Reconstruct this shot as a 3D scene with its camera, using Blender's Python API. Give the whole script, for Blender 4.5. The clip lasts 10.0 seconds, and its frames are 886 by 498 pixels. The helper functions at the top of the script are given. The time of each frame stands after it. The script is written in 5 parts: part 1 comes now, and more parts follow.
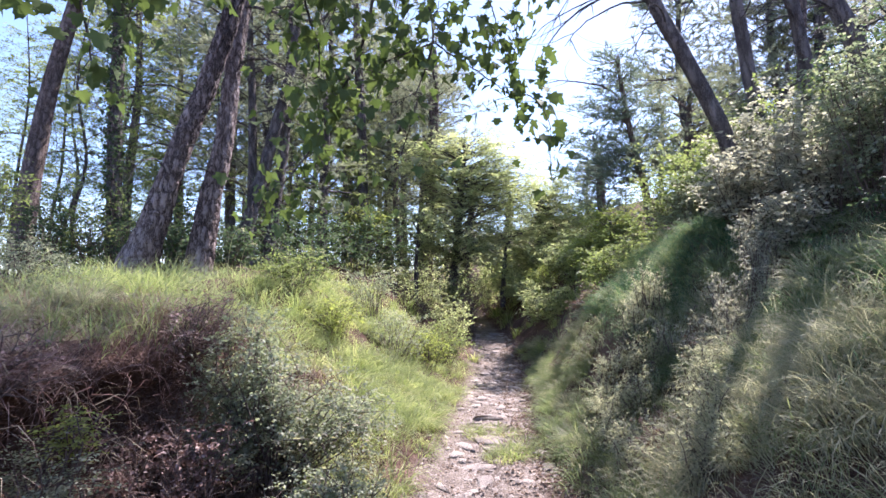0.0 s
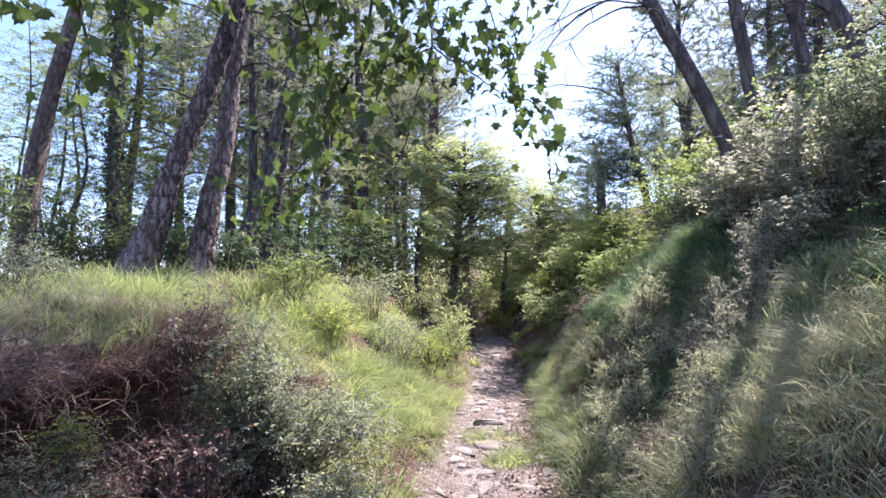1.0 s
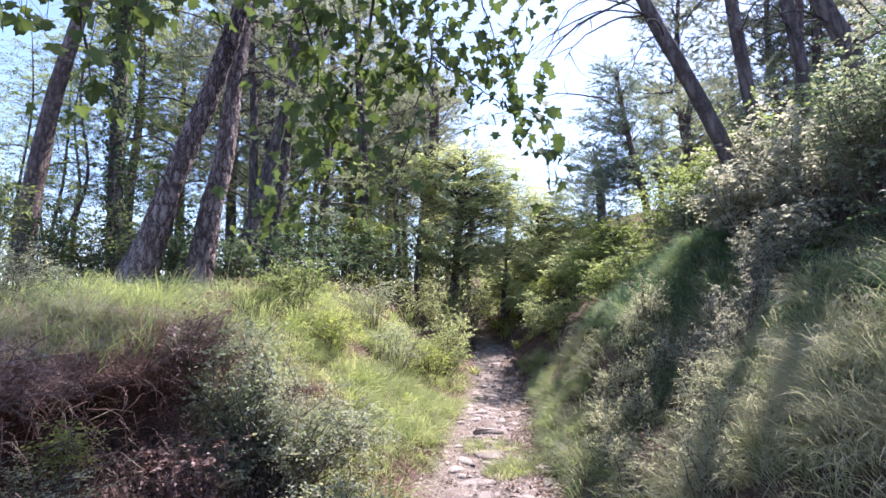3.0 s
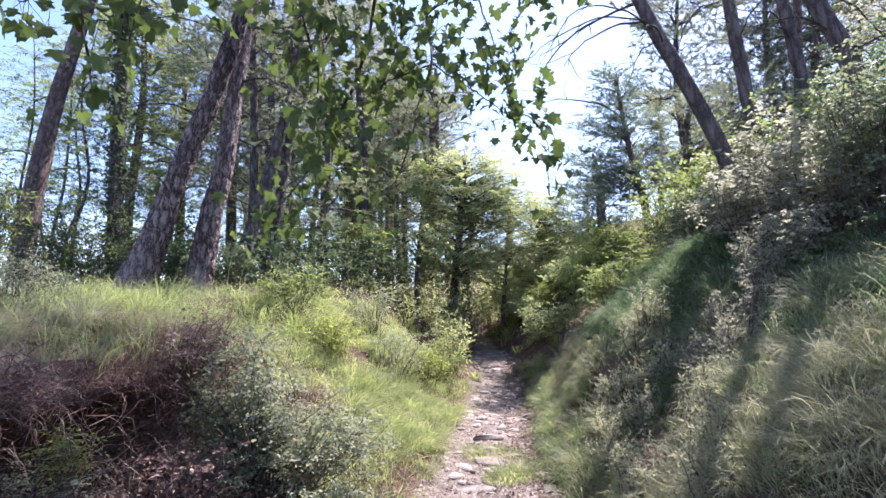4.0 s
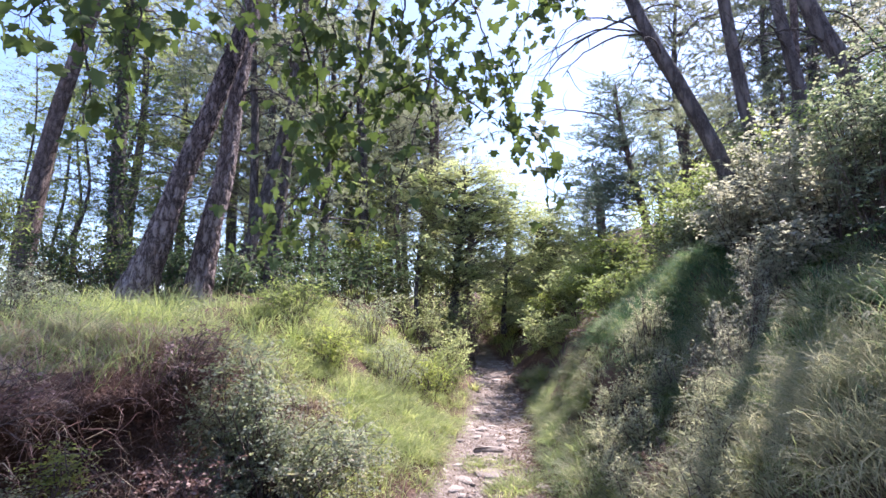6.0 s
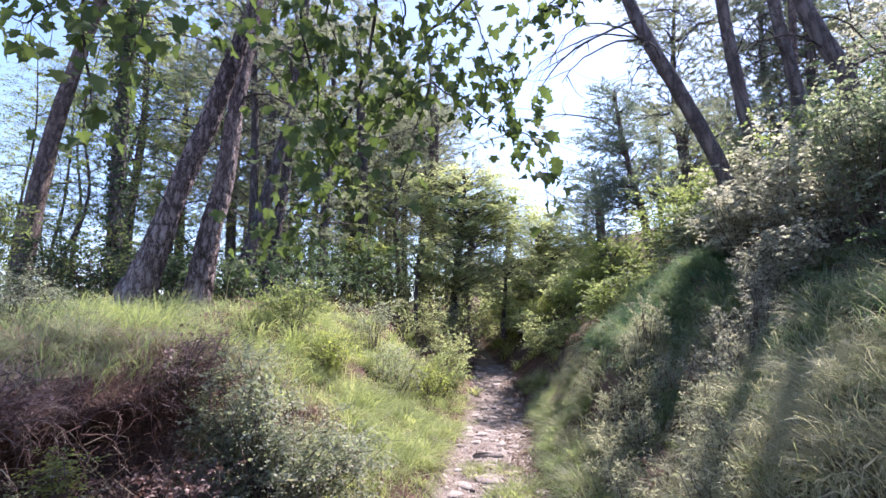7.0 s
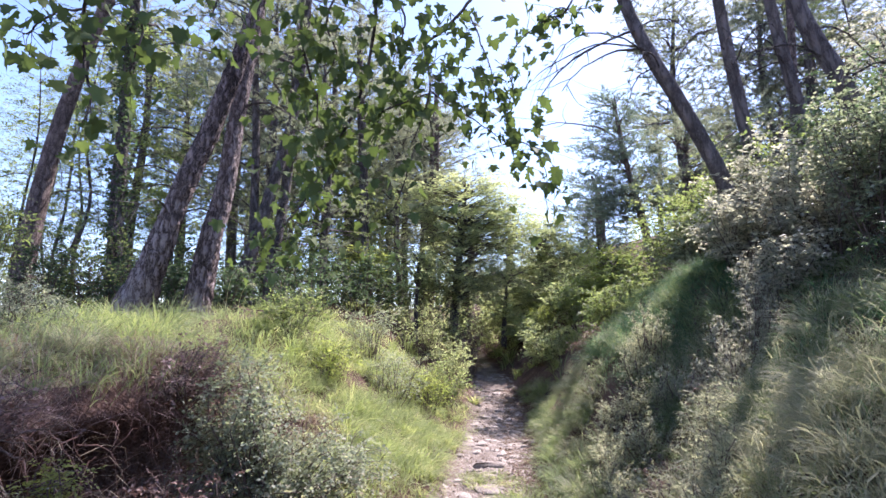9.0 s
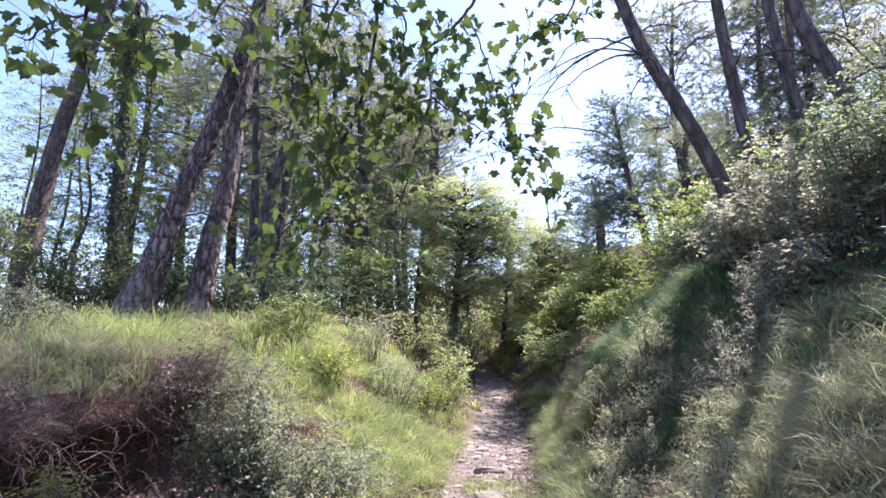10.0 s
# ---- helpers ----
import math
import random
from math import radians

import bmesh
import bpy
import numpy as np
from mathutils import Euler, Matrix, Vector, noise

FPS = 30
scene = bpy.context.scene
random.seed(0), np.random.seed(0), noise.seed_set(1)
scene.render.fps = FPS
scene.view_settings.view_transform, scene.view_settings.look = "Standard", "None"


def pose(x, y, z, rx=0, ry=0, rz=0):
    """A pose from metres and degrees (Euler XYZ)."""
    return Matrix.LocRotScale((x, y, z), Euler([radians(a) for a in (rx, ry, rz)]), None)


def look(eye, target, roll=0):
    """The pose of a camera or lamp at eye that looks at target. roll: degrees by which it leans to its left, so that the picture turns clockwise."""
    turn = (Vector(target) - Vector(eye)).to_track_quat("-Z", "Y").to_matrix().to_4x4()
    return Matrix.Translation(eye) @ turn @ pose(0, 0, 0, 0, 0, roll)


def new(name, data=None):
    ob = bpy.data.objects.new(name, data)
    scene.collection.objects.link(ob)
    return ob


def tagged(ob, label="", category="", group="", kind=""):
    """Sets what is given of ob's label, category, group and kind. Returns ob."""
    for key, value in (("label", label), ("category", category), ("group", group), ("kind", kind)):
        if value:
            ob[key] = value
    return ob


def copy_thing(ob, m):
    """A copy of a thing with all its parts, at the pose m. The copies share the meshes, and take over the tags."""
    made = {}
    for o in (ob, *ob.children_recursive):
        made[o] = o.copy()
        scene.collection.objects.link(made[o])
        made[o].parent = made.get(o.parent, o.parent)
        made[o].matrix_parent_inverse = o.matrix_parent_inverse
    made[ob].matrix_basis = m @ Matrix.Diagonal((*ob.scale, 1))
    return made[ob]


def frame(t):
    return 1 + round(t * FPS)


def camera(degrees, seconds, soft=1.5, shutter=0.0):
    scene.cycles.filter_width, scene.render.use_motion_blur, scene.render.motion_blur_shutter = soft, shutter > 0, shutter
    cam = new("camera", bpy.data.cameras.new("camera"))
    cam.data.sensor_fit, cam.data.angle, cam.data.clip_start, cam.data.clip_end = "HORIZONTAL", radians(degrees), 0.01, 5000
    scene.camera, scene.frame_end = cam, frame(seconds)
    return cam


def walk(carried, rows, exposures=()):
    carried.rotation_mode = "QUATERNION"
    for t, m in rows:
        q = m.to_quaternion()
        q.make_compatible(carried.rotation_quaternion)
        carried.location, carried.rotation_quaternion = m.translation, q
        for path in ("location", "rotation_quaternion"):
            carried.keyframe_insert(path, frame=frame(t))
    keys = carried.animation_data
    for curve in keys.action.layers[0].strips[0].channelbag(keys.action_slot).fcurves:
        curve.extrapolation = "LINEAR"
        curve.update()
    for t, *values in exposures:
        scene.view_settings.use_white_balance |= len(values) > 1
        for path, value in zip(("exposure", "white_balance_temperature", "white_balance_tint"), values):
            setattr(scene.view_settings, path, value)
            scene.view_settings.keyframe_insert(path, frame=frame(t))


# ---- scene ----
# The camera: held by hand at eye height on the path, tilting slowly upwards.
cam = camera(83.5, 10.0, soft=1.5)
PATH = [(0.0, 0, 0, 0, 0, 0, 0), (0.5, .006, .001, .001, .04, .23, -.01), (1.0, .008, .003, .006, .05, .41, -.03),
        (1.5, .009, .004, .010, .05, .57, -.04), (2.0, .011, .004, .014, .06, .74, -.04), (2.5, .012, .005, .016, .08, .97, -.05),
        (4.0, .014, .007, .018, .10, 1.87, -.03), (4.5, .014, .008, .022, .09, 2.14, -.01), (5.0, .015, .008, .025, .09, 2.42, -.01),
        (5.5, .022, .008, .029, .13, 2.69, -.01), (7.0, .019, .008, .041, .07, 3.39, -.04), (7.5, .019, .008, .041, .06, 3.63, -.05),
        (8.0, .023, .009, .043, .09, 3.86, -.06), (8.5, .025, .012, .046, .12, 4.08, -.08), (9.0, .025, .014, .052, .13, 4.27, -.10),
        (9.5, .021, .016, .058, .11, 4.49, -.10), (10.0, .019, .017, .061, .10, 4.73, -.08)]
walk(cam, [(t, pose(x, y, 1.6 + z, 95.2 + p, r, w)) for t, x, y, z, w, p, r in PATH], [(0.0, 1.72, 6000, 26), (10.0, 1.66, 6000, 27)])

# Daylight: a high sun ahead and to the right of the path, clear sky.
SUN_EL, SUN_AZ = 56, 40          # degrees; azimuth clockwise from +y
world = bpy.data.worlds.new("sky")
scene.world = world
world.use_nodes = True
wn = world.node_tree.nodes
sky = wn.new("ShaderNodeTexSky")
sky.sky_type, sky.sun_disc = "NISHITA", False
sky.sun_elevation, sky.sun_rotation = radians(SUN_EL), radians(SUN_AZ)
sky.air_density, sky.dust_density, sky.ozone_density = 1.0, 0.6, 2.3
wn["Background"].inputs[1].default_value = 0.12
world.node_tree.links.new(sky.outputs[0], wn["Background"].inputs[0])
sun = new("sun", bpy.data.lights.new("sun", "SUN"))
sun.data.energy, sun.data.angle, sun.data.color = 5.0, radians(0.55), (1.0, 0.94, 0.84)
a, e = radians(SUN_AZ), radians(SUN_EL)
sun.matrix_world = look((0, 0, 30), (-math.sin(a) * math.cos(e), -math.cos(a) * math.cos(e), 30 - math.sin(e)))


# ---- materials ----
def node(nt, kind, **values):
    n = nt.nodes.new(kind)
    for k, v in values.items():
        n.inputs[k.replace("_", " ")].default_value = v
    return n


def ramp(nt, stops):
    n = nt.nodes.new("ShaderNodeValToRGB")
    el = n.color_ramp.elements
    while len(el) < len(stops):
        el.new(0.5)
    for q, (at, c) in zip(el, stops):
        q.position, q.color = at, (*c, 1)
    return n


def blank(name):
    m = bpy.data.materials.new(name)
    m.use_nodes = True
    nt = m.node_tree
    return m, nt, nt.nodes["Principled BSDF"], nt.links.new


def leaf_material(name, colours, glow, share=0.45, rough=0.55, patch=1.2, gloss=0.25, each_object=False):
    """Leaves, needles and blades: a colour for each, patches at a larger scale, light shining through."""
    m, nt, b, link = blank(name)
    if each_object:
        rnd = nt.nodes.new("ShaderNodeObjectInfo").outputs["Random"]
    else:
        rnd = nt.nodes.new("ShaderNodeNewGeometry").outputs["Random Per Island"]
    tc = nt.nodes.new("ShaderNodeTexCoord")
    big = node(nt, "ShaderNodeTexNoise", Scale=patch, Detail=3.0)
    link(tc.outputs["Object"], big.inputs["Vector"])
    s = node(nt, "ShaderNodeMath")
    s.operation = "MULTIPLY_ADD"
    link(big.outputs[0], s.inputs[0])
    s.inputs[1].default_value = 1.3
    s.inputs[2].default_value = -0.45
    s2 = node(nt, "ShaderNodeMath")
    s2.operation = "MULTIPLY_ADD"
    s2.use_clamp = True
    link(rnd, s2.inputs[0])
    s2.inputs[1].default_value = 0.6
    link(s.outputs[0], s2.inputs[2])
    k = len(colours) - 1
    r1 = ramp(nt, [(i / k, c) for i, c in enumerate(colours)])
    link(s2.outputs[0], r1.inputs[0])
    link(r1.outputs[0], b.inputs["Base Color"])
    b.inputs["Roughness"].default_value = rough
    b.inputs["Specular IOR Level"].default_value = gloss
    tr = nt.nodes.new("ShaderNodeBsdfTranslucent")
    mixc = nt.nodes.new("ShaderNodeMix")
    mixc.data_type, mixc.blend_type = "RGBA", "MULTIPLY"
    mixc.inputs[0].default_value = 1.0
    link(r1.outputs[0], mixc.inputs[6])
    mixc.inputs[7].default_value = (*glow, 1)
    link(mixc.outputs[2], tr.inputs["Color"])
    mx = nt.nodes.new("ShaderNodeMixShader")
    mx.inputs[0].default_value = share
    link(b.outputs[0], mx.inputs[1])
    link(tr.outputs[0], mx.inputs[2])
    link(mx.outputs[0], nt.nodes["Material Output"].inputs[0])
    return m


def rough_material(name, stops, scale, fine, bump, rough=0.9, stretch=(1, 1, 1), cells=0.0, object_tint=0.0):
    """Earth, stone and bark: two scales of noise, optional cracks between plates, relief."""
    m, nt, b, link = blank(name)
    tc = nt.nodes.new("ShaderNodeTexCoord")
    mp = nt.nodes.new("ShaderNodeMapping")
    mp.inputs["Scale"].default_value = stretch
    link(tc.outputs["Object"], mp.inputs[0])
    n1 = node(nt, "ShaderNodeTexNoise", Scale=scale, Detail=6.0, Roughness=0.65)
    n2 = node(nt, "ShaderNodeTexNoise", Scale=fine, Detail=4.0, Roughness=0.7)
    link(mp.outputs[0], n1.inputs["Vector"])
    link(mp.outputs[0], n2.inputs["Vector"])
    mix = nt.nodes.new("ShaderNodeMath")
    mix.operation = "MULTIPLY_ADD"
    link(n2.outputs[0], mix.inputs[0])
    mix.inputs[1].default_value = 0.45
    link(n1.outputs[0], mix.inputs[2])
    value = nt.nodes.new("ShaderNodeMath")
    value.operation = "ADD"
    link(mix.outputs[0], value.inputs[0])
    value.inputs[1].default_value = -0.22
    if object_tint:
        oi = nt.nodes.new("ShaderNodeObjectInfo")
        t2 = nt.nodes.new("ShaderNodeMath")
        t2.operation = "MULTIPLY_ADD"
        link(oi.outputs["Random"], t2.inputs[0])
        t2.inputs[1].default_value = object_tint
        link(value.outputs[0], t2.inputs[2])
        t3 = nt.nodes.new("ShaderNodeMath")
        t3.operation = "SUBTRACT"
        link(t2.outputs[0], t3.inputs[0])
        t3.inputs[1].default_value = object_tint / 2
        value = t3
    height = n2.outputs[0]
    if cells:
        v = node(nt, "ShaderNodeTexVoronoi", Scale=cells)
        v.feature = "DISTANCE_TO_EDGE"
        wob = node(nt, "ShaderNodeMix")
        wob.data_type = "VECTOR"
        wob.inputs[0].default_value = 0.12
        link(mp.outputs[0], wob.inputs[4])
        link(n2.outputs[1], wob.inputs[5])
        link(wob.outputs[1], v.inputs["Vector"])
        edge = ramp(nt, [(0.0, (0, 0, 0)), (0.1, (0.6, 0.6, 0.6)), (0.4, (1, 1, 1))])
        link(v.outputs["Distance"], edge.inputs[0])
        mul = nt.nodes.new("ShaderNodeMath")
        mul.operation = "MULTIPLY_ADD"
        link(edge.outputs[0], mul.inputs[0])
        mul.inputs[1].default_value = 0.4
        link(value.outputs[0], mul.inputs[2])
        sub = nt.nodes.new("ShaderNodeMath")
        sub.operation = "SUBTRACT"
        link(mul.outputs[0], sub.inputs[0])
        sub.inputs[1].default_value = 0.3
        value = sub
        hh = nt.nodes.new("ShaderNodeMath")
        hh.operation = "MULTIPLY_ADD"
        link(edge.outputs[0], hh.inputs[0])
        hh.inputs[1].default_value = 1.5
        link(n2.outputs[0], hh.inputs[2])
        height = hh.outputs[0]
    col = ramp(nt, stops)
    link(value.outputs[0], col.inputs[0])
    link(col.outputs[0], b.inputs["Base Color"])
    b.inputs["Roughness"].default_value = rough
    b.inputs["Specular IOR Level"].default_value = 0.25
    bp = node(nt, "ShaderNodeBump", Strength=0.9, Distance=bump)
    link(height, bp.inputs["Height"])
    link(bp.outputs[0], b.inputs["Normal"])
    return m


def ground_material():
    """One sheet of earth: pale dusty stones and soil on the path, red-brown loam and litter on the banks."""
    m, nt, b, link = blank("earth")
    geo = nt.nodes.new("ShaderNodeNewGeometry")
    at = nt.nodes.new("ShaderNodeAttribute")
    at.attribute_name = "path_share"
    n1 = node(nt, "ShaderNodeTexNoise", Scale=3.0, Detail=7.0, Roughness=0.7)
    n2 = node(nt, "ShaderNodeTexNoise", Scale=38.0, Detail=5.0, Roughness=0.7)
    n3 = node(nt, "ShaderNodeTexVoronoi", Scale=45.0)
    for n in (n1, n2, n3):
        link(geo.outputs["Position"], n.inputs["Vector"])
    dirt = ramp(nt, [(0.25, (0.082, 0.062, 0.052)), (0.5, (0.16, 0.128, 0.108)), (0.75, (0.28, 0.236, 0.205))])
    loam = ramp(nt, [(0.25, (0.04, 0.023, 0.018)), (0.5, (0.10, 0.060, 0.046)), (0.75, (0.18, 0.12, 0.09))])
    add = nt.nodes.new("ShaderNodeMath")
    add.operation = "MULTIPLY_ADD"
    link(n2.outputs[0], add.inputs[0])
    add.inputs[1].default_value = 0.6
    link(n1.outputs[0], add.inputs[2])
    low = nt.nodes.new("ShaderNodeMath")
    low.operation = "SUBTRACT"
    link(add.outputs[0], low.inputs[0])
    low.inputs[1].default_value = 0.3
    link(low.outputs[0], dirt.inputs[0])
    link(low.outputs[0], loam.inputs[0])
    mx = nt.nodes.new("ShaderNodeMix")
    mx.data_type = "RGBA"
    link(at.outputs["Fac"], mx.inputs[0])
    link(loam.outputs[0], mx.inputs[6])
    link(dirt.outputs[0], mx.inputs[7])
    link(mx.outputs[2], b.inputs["Base Color"])
    b.inputs["Roughness"].default_value = 0.95
    b.inputs["Specular IOR Level"].default_value = 0.2
    hs = nt.nodes.new("ShaderNodeMath")
    hs.operation = "ADD"
    link(n2.outputs[0], hs.inputs[0])
    link(n3.outputs["Distance"], hs.inputs[1])
    bp = node(nt, "ShaderNodeBump", Strength=1.0, Distance=0.02)
    link(hs.outputs[0], bp.inputs["Height"])
    link(bp.outputs[0], b.inputs["Normal"])
    return m


EARTH = ground_material()
BARK_PINE = rough_material("pine_bark", [(0.15, (0.03, 0.022, 0.020)), (0.38, (0.14, 0.105, 0.098)), (0.55, (0.30, 0.24, 0.225)), (0.8, (0.50, 0.43, 0.40))],
                           1.3, 40, 0.02, stretch=(1, 1, 0.33), cells=14)
BARK_RED = rough_material("upper_pine_bark", [(0.2, (0.065, 0.05, 0.045)), (0.5, (0.17, 0.13, 0.118)), (0.8, (0.31, 0.255, 0.235))],
                          6, 50, 0.008, stretch=(1, 1, 0.4), cells=14)
BARK_DARK = rough_material("dark_bark", [(0.2, (0.045, 0.038, 0.036)), (0.5, (0.12, 0.105, 0.10)), (0.8, (0.24, 0.215, 0.205))],
                           8, 60, 0.012, stretch=(1, 1, 0.35), cells=12)
BARK_GREY = rough_material("grey_pine_bark", [(0.1, (0.06, 0.052, 0.052)), (0.45, (0.15, 0.13, 0.128)), (0.9, (0.27, 0.24, 0.235))], 3, 55, 0.012, stretch=(1, 1, 0.3), cells=11)
TWIG = rough_material("twig_bark", [(0.2, (0.05, 0.035, 0.03)), (0.6, (0.13, 0.10, 0.085)), (0.9, (0.25, 0.20, 0.17))], 20, 120, 0.003)
ROOT = rough_material("root_bark", [(0.2, (0.10, 0.05, 0.04)), (0.6, (0.24, 0.14, 0.11)), (0.9, (0.42, 0.29, 0.24))], 18, 90, 0.004)
STONE = rough_material("limestone", [(0.15, (0.12, 0.098, 0.085)), (0.45, (0.235, 0.198, 0.175)), (0.8, (0.40, 0.35, 0.31))],
                       6, 60, 0.006, object_tint=0.3)
NEEDLE = leaf_material("pine_needles", [(0.075, 0.092, 0.068), (0.135, 0.155, 0.115), (0.20, 0.22, 0.16), (0.28, 0.28, 0.21)], (1.8, 1.8, 1.45), 0.55)
NEEDLE_BLUE = leaf_material("blue_green_needles", [(0.075, 0.10, 0.085), (0.125, 0.16, 0.13), (0.19, 0.225, 0.18)], (1.75, 1.8, 1.5), 0.55)
LEAF_OAK = leaf_material("broad_leaves", [(0.075, 0.105, 0.05), (0.12, 0.15, 0.07), (0.17, 0.205, 0.095), (0.24, 0.25, 0.14)], (1.85, 1.9, 1.15), 0.55)
LEAF_YELLOW = leaf_material("yellow_green_leaves", [(0.12, 0.15, 0.06), (0.19, 0.225, 0.09), (0.28, 0.30, 0.14)], (1.9, 1.9, 0.95), 0.6)
# Near-black green: ivy and evergreens, also shade put into the understory bushes' colour.
LEAF_DARK = leaf_material("evergreen_and_shade_leaves", [(0.035, 0.055, 0.035), (0.06, 0.09, 0.055), (0.10, 0.13, 0.085)], (1.8, 1.9, 1.2), 0.45)
LEAF_BOX = leaf_material("box_leaves", [(0.11, 0.135, 0.095), (0.18, 0.205, 0.15), (0.28, 0.295, 0.225), (0.35, 0.29, 0.21)], (1.7, 1.8, 1.2), 0.45)
LEAF_PALE = leaf_material("pale_leaves", [(0.19, 0.205, 0.16), (0.29, 0.30, 0.245), (0.40, 0.40, 0.33), (0.32, 0.29, 0.24)], (1.45, 1.4, 1.15), 0.58)
LEAF_HERB = leaf_material("grey_herb_leaves", [(0.20, 0.22, 0.155), (0.29, 0.305, 0.225), (0.39, 0.385, 0.295), (0.46, 0.42, 0.33)], (1.6, 1.6, 1.2), 0.58)
LEAF_DEAD = leaf_material("dead_leaves", [(0.10, 0.07, 0.055), (0.19, 0.14, 0.11), (0.31, 0.245, 0.195)], (1.2, 1.0, 0.8), 0.2, rough=0.7)
LEAF_MAPLE = leaf_material("maple_leaves", [(0.06, 0.09, 0.04), (0.085, 0.118, 0.055), (0.108, 0.145, 0.062), (0.15, 0.205, 0.065)], (1.3, 1.38, 0.68), 0.42, rough=0.65, gloss=0.1, each_object=True)
LEAF_MAPLE_ALL = leaf_material("maple_crown_leaves", [(0.06, 0.09, 0.04), (0.085, 0.118, 0.055), (0.12, 0.158, 0.068)], (1.3, 1.38, 0.68), 0.42, rough=0.65, gloss=0.1)
# Grey-green oak leaves, lightened to make up for blocked sun at the bend.
LEAF_GREY = leaf_material("lightened_oak_leaves", [(0.17, 0.195, 0.115), (0.24, 0.27, 0.155), (0.32, 0.345, 0.195), (0.37, 0.35, 0.23)], (1.75, 1.8, 1.3), 0.62)
GRASS_FRESH = leaf_material("fresh_grass", [(0.12, 0.165, 0.072), (0.20, 0.25, 0.105), (0.30, 0.335, 0.17), (0.46, 0.44, 0.29)], (1.5, 1.5, 0.95), 0.55, patch=3.5)
GRASS_GREY = leaf_material("grey_green_grass", [(0.085, 0.125, 0.07), (0.14, 0.185, 0.10), (0.21, 0.245, 0.14), (0.32, 0.32, 0.20)], (1.6, 1.6, 1.05), 0.58, patch=3.5, gloss=0.2)
# Lush green, darkened to carry the shadow that lies along the crest.
GRASS_LUSH_SHADED = leaf_material("lush_shaded_grass", [(0.05, 0.10, 0.06), (0.085, 0.15, 0.085), (0.13, 0.20, 0.12)], (1.4, 1.5, 1.0), 0.5, patch=3.5, gloss=0.2)
GRASS_PALE = leaf_material("straw_grass", [(0.20, 0.22, 0.14), (0.33, 0.33, 0.23), (0.52, 0.49, 0.355)], (1.4, 1.38, 1.1), 0.58, gloss=0.25)
STEM_DEAD = leaf_material("dead_stems", [(0.11, 0.064, 0.056), (0.215, 0.14, 0.122), (0.37, 0.28, 0.25)], (1.1, 0.95, 0.85), 0.2)
GRASS_DRY = leaf_material("dry_grass", [(0.13, 0.10, 0.075), (0.22, 0.18, 0.13), (0.36, 0.31, 0.23)], (1.2, 1.1, 0.9), 0.3)


# ---- mesh helpers ----
class Build:
    """Collects vertices and faces; faces of three or four corners."""

    def __init__(self):
        self.v, self.f, self.n = [], [], 0

    def add(self, verts, *faces):
        verts = np.asarray(verts, float).reshape(-1, 3)
        for f in faces:
            self.f.append(np.asarray(f, int) + self.n)
        self.v.append(verts)
        self.n += len(verts)
        return self

    def mesh(self, name, material, smooth=False):
        me = bpy.data.meshes.new(name)
        v = np.concatenate(self.v)
        me.vertices.add(len(v))
        me.vertices.foreach_set("co", v.ravel())
        loops = np.concatenate([f.ravel() for f in self.f])
        sizes = np.concatenate([np.full(len(f), f.shape[1]) for f in self.f])
        starts = np.concatenate([[0], np.cumsum(sizes)[:-1]])
        me.loops.add(len(loops))
        me.loops.foreach_set("vertex_index", loops.astype(np.int32))
        me.polygons.add(len(sizes))
        me.polygons.foreach_set("loop_start", starts.astype(np.int32))
        if smooth:
            me.polygons.foreach_set("use_smooth", np.ones(len(sizes), bool))
        me.materials.append(material)
        me.update(calc_edges=True)
        return me


def part(name, build, material, parent, label="", smooth=False):
    """One mesh object; under a thing or a part when a parent is given. Vertices are in the parent's space."""
    ob = new(name, build.mesh(name, material, smooth) if isinstance(build, Build) else build)
    ob.parent = parent
    if label:
        tagged(ob, label)
    return ob


def thing(name, at, label, category, group="", kind=""):
    ob = new(name)
    ob.location = at
    return tagged(ob, label, category, group, kind)


def unit(v):
    v = np.asarray(v, float)
    return v / np.maximum(np.linalg.norm(v, axis=-1, keepdims=True), 1e-9)


def curve(points, n):
    """A smooth line through the points (Catmull-Rom), n samples."""
    p = np.asarray(points, float)
    p = np.vstack([2 * p[0] - p[1], p, 2 * p[-1] - p[-2]])
    u = np.linspace(0, len(p) - 3 - 1e-6, n)
    i = u.astype(int)
    t = (u - i)[:, None]
    a, b, c, d = p[i], p[i + 1], p[i + 2], p[i + 3]
    return 0.5 * (2 * b + (c - a) * t + (2 * a - 5 * b + 4 * c - d) * t ** 2 + (3 * b - a - 3 * c + d) * t ** 3)


